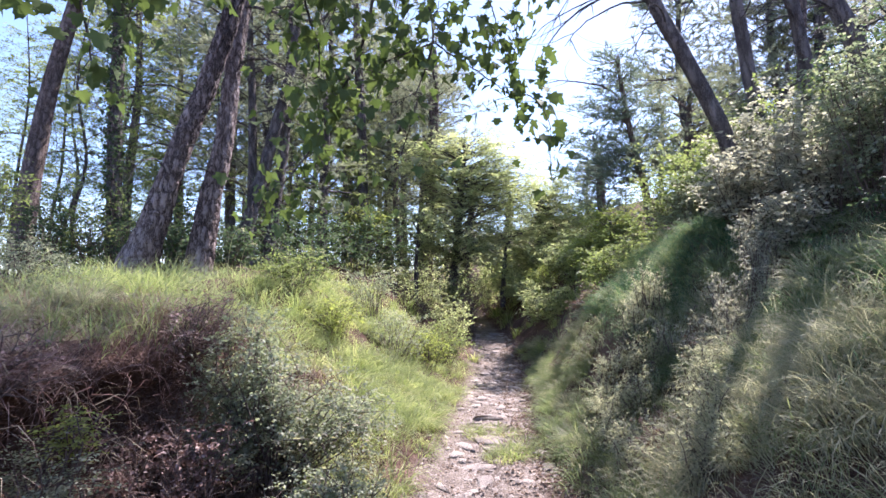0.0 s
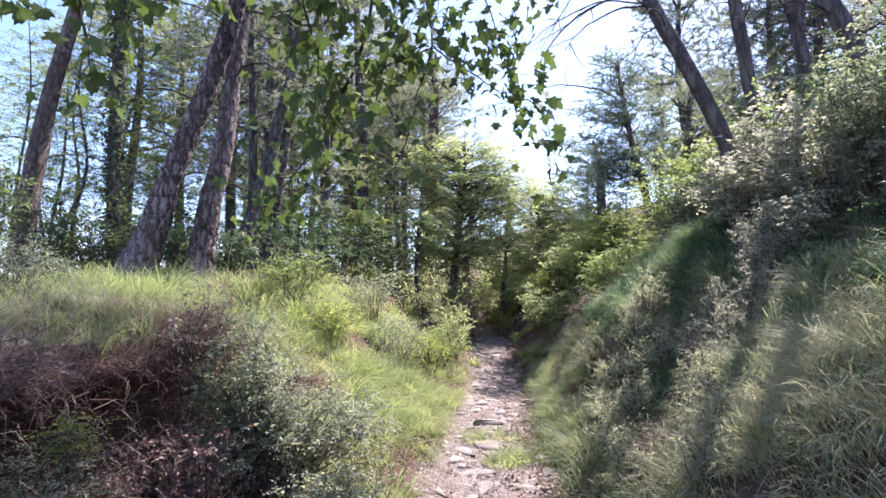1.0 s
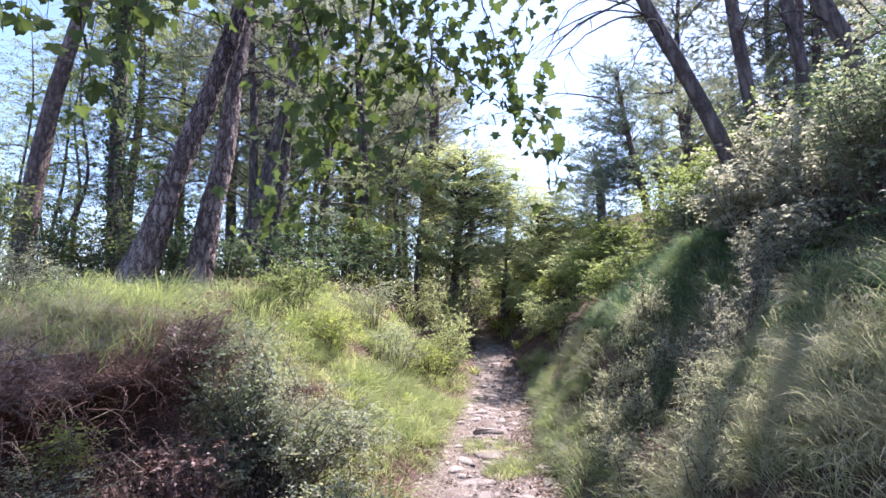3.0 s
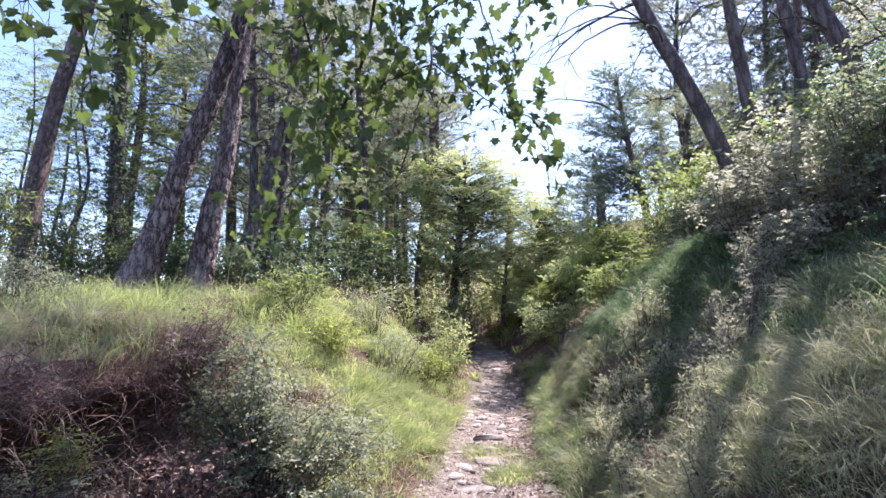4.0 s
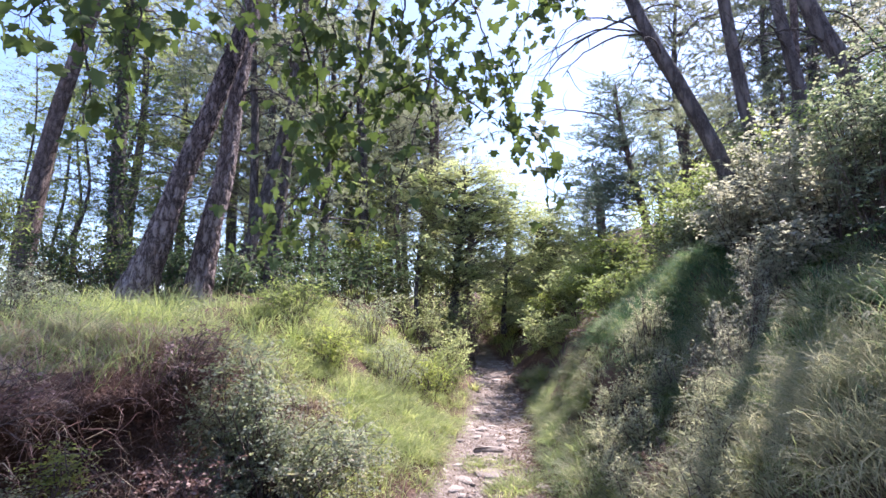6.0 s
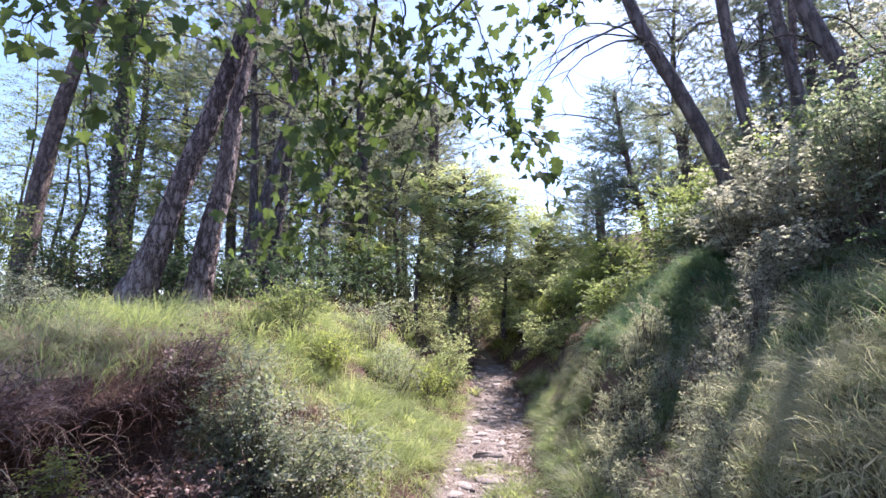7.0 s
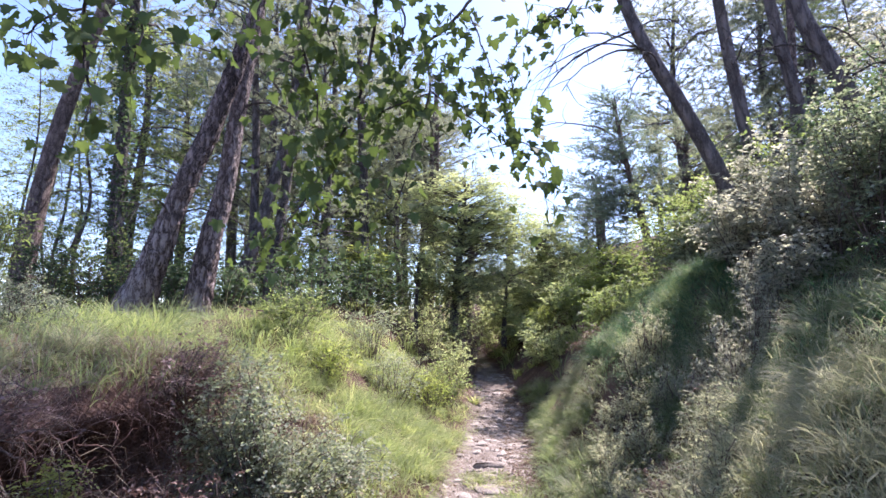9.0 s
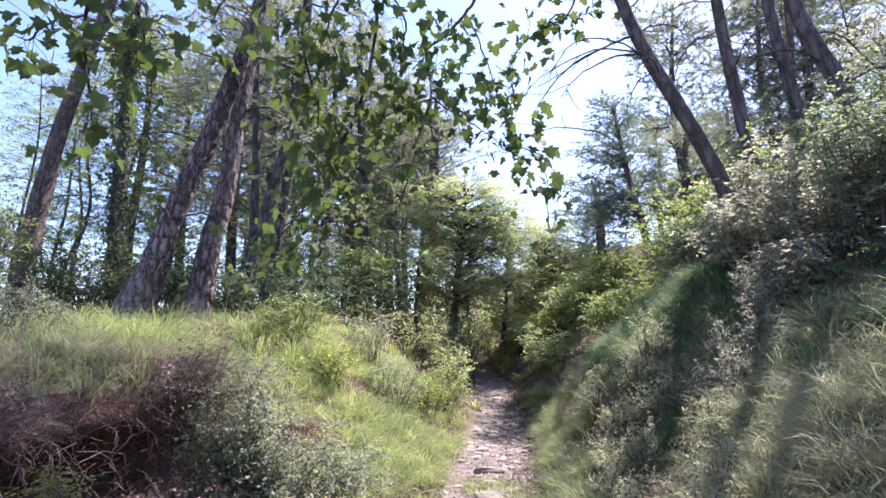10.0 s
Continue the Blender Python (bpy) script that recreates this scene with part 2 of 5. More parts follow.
def tube(build, line, radii, sides=6, lump=0.0, seed=0, plates=0.0):
    """A tapered tube along a line, uneven by lump; plates raises scales of bark."""
    line = np.asarray(line, float)
    n = len(line)
    radii = np.interp(np.linspace(0, 1, n), np.linspace(0, 1, len(radii)), radii)
    tan = unit(np.gradient(line, axis=0))
    ref = np.array([0.31, 0.95, 0.05]) if abs(tan[:, 1]).mean() < 0.8 else np.array([1.0, 0.1, 0.0])
    s = unit(np.cross(tan, ref))
    u = np.cross(tan, s)
    ang = np.linspace(0, 2 * np.pi, sides, endpoint=False)
    rad = np.repeat(radii[:, None], sides, 1)
    rng = np.random.default_rng(seed)
    if lump:
        for k in range(1, 6):
            rad *= 1 + lump / k * np.sin(k * ang[None] + rng.uniform(0, 6) + np.linspace(0, rng.uniform(-8, 8), n)[:, None])
    if plates:
        length = np.concatenate([[0], np.cumsum(np.linalg.norm(np.diff(line, axis=0), axis=1))])
        pu = ang[None] / (2 * np.pi) * np.ones((n, 1))
        pv = length[:, None] * np.ones((1, sides))
        count = int(300 * length[-1] / 5)
        sx, sy = rng.uniform(0, 1, count), rng.uniform(-0.1, length[-1] + 0.1, count)
        best = np.full((n, sides), 9.0)
        second = np.full((n, sides), 9.0)
        own = np.zeros((n, sides))
        for i in range(count):
            du = np.abs(pu - sx[i])
            d = np.hypot(np.minimum(du, 1 - du) * 1.3, (pv - sy[i]) * 0.5)
            nearer = d < best
            second = np.where(nearer, best, np.minimum(second, d))
            own = np.where(nearer, rng.uniform(0.2, 1), own)
            best = np.where(nearer, d, best)
        rad = rad + plates * (np.clip((second - best) / 0.035, 0, 1) * (0.5 + 0.5 * own) - 0.8)
    v = line[:, None] + rad[..., None] * (np.cos(ang)[None, :, None] * s[:, None] + np.sin(ang)[None, :, None] * u[:, None])
    i, j = np.meshgrid(np.arange(n - 1), np.arange(sides), indexing="ij")
    k = (j + 1) % sides
    f = np.stack([i * sides + j, i * sides + k, (i + 1) * sides + k, (i + 1) * sides + j], -1).reshape(-1, 4)
    v = np.vstack([v.reshape(-1, 3), line[-1] + tan[-1] * radii[-1]])
    top = (n - 1) * sides
    cap = np.stack([top + np.arange(sides), top + (np.arange(sides) + 1) % sides, np.full(sides, n * sides)], -1)
    return build.add(v, f, cap)


def leaves(build, at, rng, length, width, up=0.6):
    """Folded, pointed leaves at the given places."""
    n = len(at)
    nor = unit(rng.normal(0, 1, (n, 3)) + [0, 0, up * 2])
    d = rng.normal(0, 1, (n, 3))
    d = unit(d - nor * np.sum(d * nor, 1, keepdims=True))
    s = np.cross(nor, d)
    L = (length * rng.uniform(0.65, 1.3, n))[:, None]
    Wd = (width * rng.uniform(0.7, 1.25, n))[:, None]
    mid = at + d * L * 0.45
    v = np.stack([at, mid + s * Wd * 0.5 + nor * Wd * 0.18, at + d * L - nor * L * 0.12, mid - s * Wd * 0.5 + nor * Wd * 0.18], 1)
    i = np.arange(n)[:, None] * 4
    return build.add(v.reshape(-1, 3), np.vstack([i + [0, 1, 2], i + [0, 2, 3]]))


def shoots(rng, starts, axis, m, length, flat, out=0.8):
    """m side shoots from a limb's outer part: their feet, directions and lengths."""
    foot = starts[rng.integers(0, len(starts), m)]
    d = unit(rng.normal(0, 1, (m, 3)) * [1, 1, flat] + np.asarray(axis) * out * [1, 1, flat])
    return foot, d, length * rng.uniform(0.45, 1.25, m)


def spray(build, wood, rng, starts, axis, m, length, k, leaf, width, flat=0.25, messy=0.35, droop=0.25, thick=0.002, drawn=99):
    """Leafy shoots: leaves set left and right along thin twigs, lying in flat layers when messy is small."""
    foot, d, L = shoots(rng, starts, axis, m, length, flat)
    t = np.tile(np.linspace(0.15, 1.0, k), m)
    i = np.repeat(np.arange(m), k)
    at = foot[i] + d[i] * (L[i] * t)[:, None]
    at[:, 2] -= droop * L[i] * t * t
    at += rng.normal(0, 0.12 * leaf, at.shape)
    side = np.cross(d, [0, 0, 1.0]) + 1e-6
    turn = np.where(np.arange(len(i)) % 2, 1.0, -1.0)[:, None]
    nor = unit(rng.normal(0, messy, at.shape) + [0, 0, 1.0])
    to = d[i] * 0.7 + unit(side)[i] * turn * rng.uniform(0.3, 1.1, (len(i), 1)) + rng.normal(0, 0.25, at.shape)
    to = unit(to - nor * np.sum(to * nor, 1, keepdims=True))
    s = np.cross(nor, to)
    ll = (leaf * rng.uniform(0.6, 1.25, len(i)))[:, None]
    w = ll * width
    mid = at + to * ll * 0.45
    v = np.stack([at, mid + s * w * 0.5 + nor * w * 0.12, at + to * ll - nor * ll * 0.14, mid - s * w * 0.5 + nor * w * 0.12], 1)
    j = np.arange(len(i))[:, None] * 4
    build.add(v.reshape(-1, 3), np.vstack([j + [0, 1, 2], j + [0, 2, 3]]))
    if wood is not None:
        for q in range(min(m, drawn)):
            tip = foot[q] + d[q] * L[q] - [0, 0, droop * L[q]]
            tube(wood, [foot[q], foot[q] + d[q] * L[q] * 0.5 - [0, 0, droop * L[q] * 0.25], tip], [thick, thick * 0.4], 3)


def brush(build, wood, rng, starts, axis, m, length, count, needle, width, flat=0.35, thick=0.004, drawn=99):
    """Pine shoots: needles standing forward all round the outer part of thin twigs."""
    foot, d, L = shoots(rng, starts, axis, m, length, flat)
    d = unit(d + [0, 0, 0.12])
    i = np.repeat(np.arange(m), count)
    n = len(i)
    t = 0.35 + 0.65 * rng.uniform(0, 1, n) ** 0.7
    base = foot[i] + d[i] * (L[i] * t)[:, None]
    to = unit(d[i] * 0.75 + rng.normal(0, 0.5, (n, 3)) + [0, 0, 0.18])
    s = unit(np.cross(to, rng.normal(0, 1, (n, 3)))) * width / 2
    tip = base + to * (needle * rng.uniform(0.6, 1.2, n))[:, None]
    build.add(np.stack([base - s, base + s, tip], 1).reshape(-1, 3), np.arange(n)[:, None] * 3 + [0, 1, 2])
    if wood is not None:
        for q in range(min(m, drawn)):
            tube(wood, [foot[q], foot[q] + d[q] * L[q] * 0.6, foot[q] + d[q] * L[q]], [thick, thick * 0.4], 3)


def blades(build, at, rng, length, width, lean, bend, tilt=0.0):
    """Blades of grass: narrow strips that lean and bend over."""
    n = len(at)
    L = length * rng.uniform(0.5, 1.2, (n, 1))
    out = unit(lean + rng.normal(0, 0.55, (n, 3)) * [1, 1, 0])
    out[:, 2] = 0
    up = np.array([0, 0, 1.0])
    s = unit(np.cross(out, up) + rng.normal(0, 0.3, (n, 3)))
    b = bend * rng.uniform(0.35, 1.3, n)[:, None]
    w = (width * rng.uniform(0.7, 1.3, n))[:, None] * 0.5
    pts, p, th = [at], at, 0.15 * b + tilt * rng.uniform(0.3, 1.3, (n, 1))
    for k in range(4):
        p = p + L * 0.25 * (up * np.cos(th) + out * np.sin(th))
        th = th + b * (0.35 + 0.22 * k)
        pts.append(p)
    v = np.stack([pts[0] - s * w, pts[0] + s * w, pts[1] - s * w, pts[1] + s * w, pts[2] - s * w * 0.9, pts[2] + s * w * 0.9, pts[3] - s * w * 0.6, pts[3] + s * w * 0.6, pts[4]], 1)
    i = np.arange(n)[:, None] * 9
    return build.add(v.reshape(-1, 3), np.vstack([i + [0, 1, 3, 2], i + [2, 3, 5, 4], i + [4, 5, 7, 6]]), i + [6, 7, 8])


# ---- the ground: a sunken path between two banks ----
def path_x(y):
    return np.interp(y, [-30, 0, 4, 6, 8, 10.3, 12.7, 18, 30, 60], [-2, 0.05, 0.42, 0.56, 0.85, 1.15, 1.25, 0.9, -2.5, -14])


def path_z(y):
    return np.interp(y, [-30, 0, 6, 9.5, 11, 12.7, 18, 30, 60], [-0.6, 0, 0, 0.02, 0.18, 0.48, 1.1, 2.0, 2.5])


def half_width(y):
    return np.interp(y, [-30, 0, 4, 6, 10, 13, 18], [0.8, 0.8, 0.66, 0.52, 0.55, 0.45, 0.5])


def wave(x, y, k, seed):
    r = np.random.default_rng(seed)
    z = np.zeros(np.broadcast(x, y).shape)
    for _ in range(7):
        a = r.uniform(0, 2 * np.pi)
        q = k * r.uniform(0.5, 2.0)
        z = z + np.sin((x * np.cos(a) + y * np.sin(a)) * q + r.uniform(0, 6)) / 7
    return z


def smooth(t):
    t = np.clip(t, 0, 1)
    return t * t * (3 - 2 * t)


def ground(x, y):
    x, y = np.asarray(x, float), np.asarray(y, float)
    u = x - path_x(y)
    s = np.abs(u) - half_width(y)
    far_l = np.interp(s, [0, 0.4, 1.0, 2.0, 2.8, 3.6, 6, 12, 30, 120, 900], [0, 0.22, 0.62, 1.18, 1.46, 1.6, 1.66, 1.2, -5, -28, -60])
    near_l = np.interp(s, [0, 0.8, 1.4, 1.68, 1.95, 2.6, 6, 12, 30, 120, 900], [0, 0.12, 0.32, 1.26, 1.6, 1.74, 1.7, 1.2, -5, -28, -60])
    q = smooth((y - 4.0) / 1.5)
    left = near_l * (1 - q) + far_l * q
    rise = np.interp(y, [2, 3.5, 5.5, 7, 12], [0.80, 0.84, 0.97, 1.16, 1.2])
    left = left * (1 + (rise - 1) * smooth((s - 1) / 1.2) * (s < 14))
    right = np.interp(s, [0, 0.4, 1.0, 1.4, 1.8, 2.6, 3.6, 6, 12, 40, 200, 900], [0, 0.40, 0.95, 1.32, 1.72, 2.25, 2.65, 3.1, 4.6, 11, 14, -20])
    right = right + 0.5 * smooth((s - 0.35) / 0.8) * np.exp(-((y - 6.7) / 1.5) ** 4) * smooth((3.0 - s) / 1.4)
    fade = 1 - 0.55 * smooth((y - 11) / 12)
    bank = np.where(u < 0, left, right) * np.where(s > 14, 1, fade)
    z = path_z(y) + np.where(s > 0, bank, 0)
    rough = np.clip(s / 0.5, 0, 1)
    z = z + wave(x, y, 1.6, 3) * 0.16 * rough + wave(x, y, 4.2, 5) * 0.17 * rough * (s < 5) + wave(x, y, 7, 4) * 0.03 * (0.35 + 0.65 * rough)
    return z - np.where(s < 0, 0.05 * (1 - (u / half_width(y)) ** 2), 0)


def make_ground():
    def axis(lo, hi, step, reach):
        mid = list(np.arange(lo, hi, step))
        a, b, d = [], [], step
        while d < reach:
            d *= 1.22
            a.append((a[-1] if a else mid[0]) - d)
            b.append((b[-1] if b else mid[-1]) + d)
        return np.array(a[::-1] + mid + b)
    xs, ys = axis(-5.5, 5.5, 0.07, 420), axis(-1, 14, 0.08, 420)
    X, Y = np.meshgrid(xs, ys)
    Z = ground(X, Y)
    s = np.abs(X - path_x(Y)) - half_width(Y)
    # the washed-out hollow under the turf of the near sunny bank
    face = (X < 0) * np.exp(-((Y - 3.0) / 0.85) ** 4) * np.exp(-((Z - 0.72) / 0.3) ** 4)
    Xs = X - (0.75 + 0.15 * wave(Y, Z, 6, 12)) * face * (s > 0.9)
    b = Build()
    n, m = X.shape
    i, j = np.meshgrid(np.arange(n - 1), np.arange(m - 1), indexing="ij")
    b.add(np.stack([Xs, Y, Z], -1).reshape(-1, 3), np.stack([i * m + j, i * m + j + 1, (i + 1) * m + j + 1, (i + 1) * m + j], -1).reshape(-1, 4))
    me = b.mesh("ground", EARTH, True)
    # Dark loam reaches over the path's right side: litter-brown earth, plus painted bank shade.
    share = np.clip((0.14 - s - 0.3 * smooth((X - path_x(Y)) / 0.5) + 0.16 * wave(X, Y, 6, 9)) / 0.22, 0, 1) * (Y < 40)
    me.attributes.new("path_share", "FLOAT", "POINT").data.foreach_set("value", share.ravel().astype(np.float32))
    return tagged(new("ground", me), "brown earth banks on both sides of a pale stony footpath", "ground", kind="structure")


GROUND = make_ground()


def on_ground(x, y, lift=0.0):
    return (float(x), float(y), float(ground(x, y)) + lift)


# ---- trees ----
def clump_points(rng, n, centre, radii, hollow=0.5, rough=0.45):
    d = unit(rng.normal(0, 1, (n, 3)))
    r = rng.uniform(hollow, 1.0, n) ** 0.7
    k = 1 + rough * np.sin(3.1 * d[:, 0] + 2.3 * d[:, 2] + rng.uniform(0, 6)) * np.sin(2.7 * d[:, 1] - 1.9 * d[:, 2] + rng.uniform(0, 6))
    return np.asarray(centre) + d * (r * k)[:, None] * np.asarray(radii)


def bough(rng, start, end, sag=0.12, wander=0.08, n=9):
    start, end = np.asarray(start, float), np.asarray(end, float)
    t = np.linspace(0, 1, n)[:, None]
    d = np.linalg.norm(end - start)
    p = start + (end - start) * t
    p[:, 2] += np.sin(t[:, 0] * np.pi) * sag * d
    w = np.cumsum(rng.normal(0, wander * d / n ** 0.5, (n, 3)), 0) * np.sin(t * np.pi)
    return p + w


def tree(name, label, category, line, radii, bark, crown=(), foliage=None, leaf=0.06, kind="leaf", per=90, size=0.35, sides=12, limb=0.03,
         seed=1, group="", rings=40, plates=0.0, bare=(), flat=0.45, lump=0.05, bark_limbs=None, tuft=14, needle_w=0.012, fine=4, dead=0, dead_z=(4, 8), dead_len=1.5):
    """A tree: trunk along the line, limbs to clumps of foliage, bare boughs. crown: (centre, radii, clumps) rows, world metres."""
    rng = np.random.default_rng(seed)
    line = np.asarray(line, float)
    base = line[0].copy()
    top = thing(name, base, label, category, group)
    c = curve(line - base, rings)
    c0 = np.vstack([[[0, 0, -0.35]], c])
    b = tube(Build(), c0, [radii[0] * 1.15, *radii], sides, lump, seed, plates)
    part("trunk", b, bark, top, smooth=plates == 0)
    twigs, fol = Build(), Build()
    main = 0
    for centre, rad, count in crown:
        centre = np.asarray(centre, float) - base
        pts = clump_points(rng, count, centre, rad)
        for p in pts:
            # leave the trunk a little below the clump
            h = np.clip(p[2] - rng.uniform(0.15, 0.5) * np.hypot(*(p[:2] - centre[:2])) - 0.1, c[len(c) // 4, 2], c[-1, 2])
            k = int(np.argmin(np.abs(c[:, 2] - h)))
            if np.linalg.norm(p - c[k]) < 0.05:
                continue
            bl = bough(rng, c[k], p, 0.06, n=6)
            rr = limb * rng.uniform(0.6, 1.2)
            if main < 5 and rng.uniform() < 0.5:
                part("limb", tube(Build(), bl, [rr * 1.6, rr * 0.8, rr * 0.3], 6), bark_limbs or bark, top)
                main += 1
            else:
                tube(twigs, bl, [rr, rr * 0.5, rr * 0.2], 3)
            out = unit(p - c[k])
            wide = size * rng.uniform(0.7, 1.3)
            limb_end = curve(bl[2:], 8)[1:]
            if kind == "leaf":
                spray(fol, twigs, rng, limb_end, out, max(4, per // 9), wide * 1.7, 9, leaf, 0.62, flat * 0.6, thick=rr * 0.2, drawn=fine)
            else:
                brush(fol, twigs, rng, limb_end, out, per, wide * 1.5, tuft, leaf, needle_w, flat * 0.6, rr * 0.3, fine)
    for _ in range(dead):
        k = int(np.argmin(np.abs(c[:, 2] + base[2] - rng.uniform(*dead_z))))
        a = rng.uniform(0, 2 * np.pi)
        d = np.array((np.cos(a), np.sin(a), 0.0))
        n_len = dead_len * rng.uniform(0.35, 1.2)
        l = curve([c[k], c[k] + d * n_len * 0.35 + [0, 0, n_len * 0.12], c[k] + d * n_len * 0.75 + [0, 0, n_len * 0.02], c[k] + d * n_len - [0, 0, n_len * rng.uniform(0.1, 0.45)]], 12)
        l[1:] += np.cumsum(rng.normal(0, 0.012, (11, 3)), 0)
        part("limb", tube(Build(), l, [0.014, 0.01, 0.003], 5), bark_limbs or bark, top)
        for _ in range(4):
            q = int(rng.integers(4, 11))
            e = l[q] + (unit(l[q] - l[q - 1]) + rng.normal(0, 0.6, 3) - [0, 0, 0.3]) * rng.uniform(0.15, 0.5)
            tube(twigs, bough(rng, l[q], e, 0.1, n=5), [0.005, 0.002], 3)
    for pts, r in bare:
        l = curve(np.asarray(pts, float) - base, 14)
        l[1:] += np.cumsum(rng.normal(0, 0.012, (13, 3)), 0)
        part("limb", tube(Build(), l, [r, r * 0.7, r * 0.25], 6), bark_limbs or bark, top)
        for _ in range(5):
            k = rng.integers(5, 13)
            d = unit(l[k] - l[k - 1]) + rng.normal(0, 0.6, 3)
            tube(twigs, bough(rng, l[k], l[k] + d * rng.uniform(0.2, 0.6), -0.05, n=6), [r * 0.35, r * 0.1], 4)
    if twigs.n:
        tagged(part("twig", twigs, bark_limbs or bark, top), kind="stuff")
    if fol.n:
        part("crown", fol, foliage, top)
    return top


def extend(line, z, curl=(0, 0)):
    """Carries a trunk's line on upwards to the height z, straightening."""
    line = [np.asarray(p, float) for p in line]
    d = unit(line[-1] - line[-2])
    for k in range(1, 4):
        d = unit(d * [0.75, 0.75, 1] + [curl[0], curl[1], 0.05])
        line.append(line[-1] + d * (z - line[-1 - 0][2]) / (4 - k) / max(d[2], 0.3))
    return line


PINE = dict(category="pine tree", kind="needle", leaf=0.11, per=14, tuft=24, needle_w=0.010, size=0.28, flat=0.5, limb=0.022, bark_limbs=BARK_DARK, foliage=NEEDLE)

# the two leaning pines on the left bank
lineA = extend([(-4.26, 6.91, 1.99), (-4.2, 6.91, 2.18), (-4.06, 6.91, 2.61), (-3.87, 6.96, 3.35), (-3.64, 7.01, 4.13), (-3.48, 7.06, 4.63), (-3.26, 7.11, 5.48), (-3.09, 7.16, 6.18), (-2.92, 7.21, 7.01)], 13.5)
lineB = extend([(-3.74, 7.51, 1.78), (-3.66, 7.51, 2.38), (-3.56, 7.51, 3.09), (-3.42, 7.56, 3.94), (-3.36, 7.61, 4.96), (-3.28, 7.71, 6.0), (-3.2, 7.76, 6.77), (-3.13, 7.81, 8.12)], 13)
tA, tB = lineA[-1], lineB[-1]
tree("pine_tree", "large leaning pine with plated grey-brown bark on the bank's edge", line=lineA, radii=[0.25, 0.195, 0.165, 0.15, 0.145, 0.14, 0.125, 0.11, 0.09, 0.06, 0.03], bark=BARK_PINE,
     crown=[((tA[0], tA[1] + 0.3, tA[2] - 1.2), (2.6, 2.4, 2.2), 60)], seed=11, sides=56, rings=420, plates=0.03, lump=0.02, dead=13, dead_z=(3.2, 8), dead_len=1.5, **PINE)
tree("pine_tree", "dark-barked pine leaning beside the larger leaning pine", line=lineB, radii=[0.20, 0.17, 0.15, 0.135, 0.125, 0.115, 0.105, 0.09, 0.07, 0.05, 0.03], bark=BARK_PINE,
     crown=[((tB[0], tB[1] + 0.8, tB[2] - 1.0), (2.2, 2.2, 2.0), 50)], seed=12, sides=48, rings=380, plates=0.025, lump=0.02,
     bare=[([(-3.33, 7.71, 6.19), (-2.94, 7.61, 6.17), (-2.19, 7.51, 5.91), (-1.64, 7.31, 5.86)], 0.03), ([(-3.29, 7.61, 5.25), (-2.88, 7.61, 5.35), (-2.38, 7.51, 5.09)], 0.025)], **PINE)
lineC = extend([(-7.7, 9.01, 2.42), (-7.63, 9.01, 3.46), (-7.52, 9.01, 4.44), (-7.35, 9.01, 5.56), (-7.15, 9.01, 6.5), (-6.93, 9.01, 7.47), (-6.7, 9.01, 8.34)], 12)
tree("pine_tree", "leaning pine with reddish upper bark behind the sunny bank", line=lineC, radii=[0.16, 0.14, 0.125, 0.11, 0.09, 0.05], bark=BARK_RED,
     crown=[((lineC[-1][0], lineC[-1][1], 10.8), (2.2, 2.2, 1.8), 45)], seed=13, sides=20, rings=60, dead=9, dead_z=(3.5, 8), dead_len=1.4, **PINE)
# the ivy-clad stem and slimmer trees behind them
lineD = extend([(-6.37, 9.61, 2.19), (-6.44, 9.61, 3.24), (-6.52, 9.61, 4.62), (-6.54, 9.61, 5.95), (-6.57, 9.61, 7.2)], 10)
ivy = tree("ivy_clad_tree", "upright tree stem thickly clad in dark ivy", category="tree", line=lineD, radii=[0.13, 0.12, 0.1, 0.05], bark=BARK_DARK, seed=14, kind="leaf",
           crown=[((lineD[-1][0], lineD[-1][1], 8.6), (1.5, 1.5, 1.5), 34)], foliage=LEAF_OAK, leaf=0.06, per=60, size=0.3)
rng = np.random.default_rng(77)
b = Build()
cl = curve(np.array(lineD) - lineD[0], 60)[:44]
for p in cl:
    q = p + unit(rng.normal(0, 1, (70, 3)) * [1, 1, 0.3]) * rng.uniform(0.1, 0.24, (70, 1))
    leaves(b, q, rng, 0.07, 0.06, 0.3)
part("ivy", b, LEAF_DARK, ivy, "dark green ivy leaves")

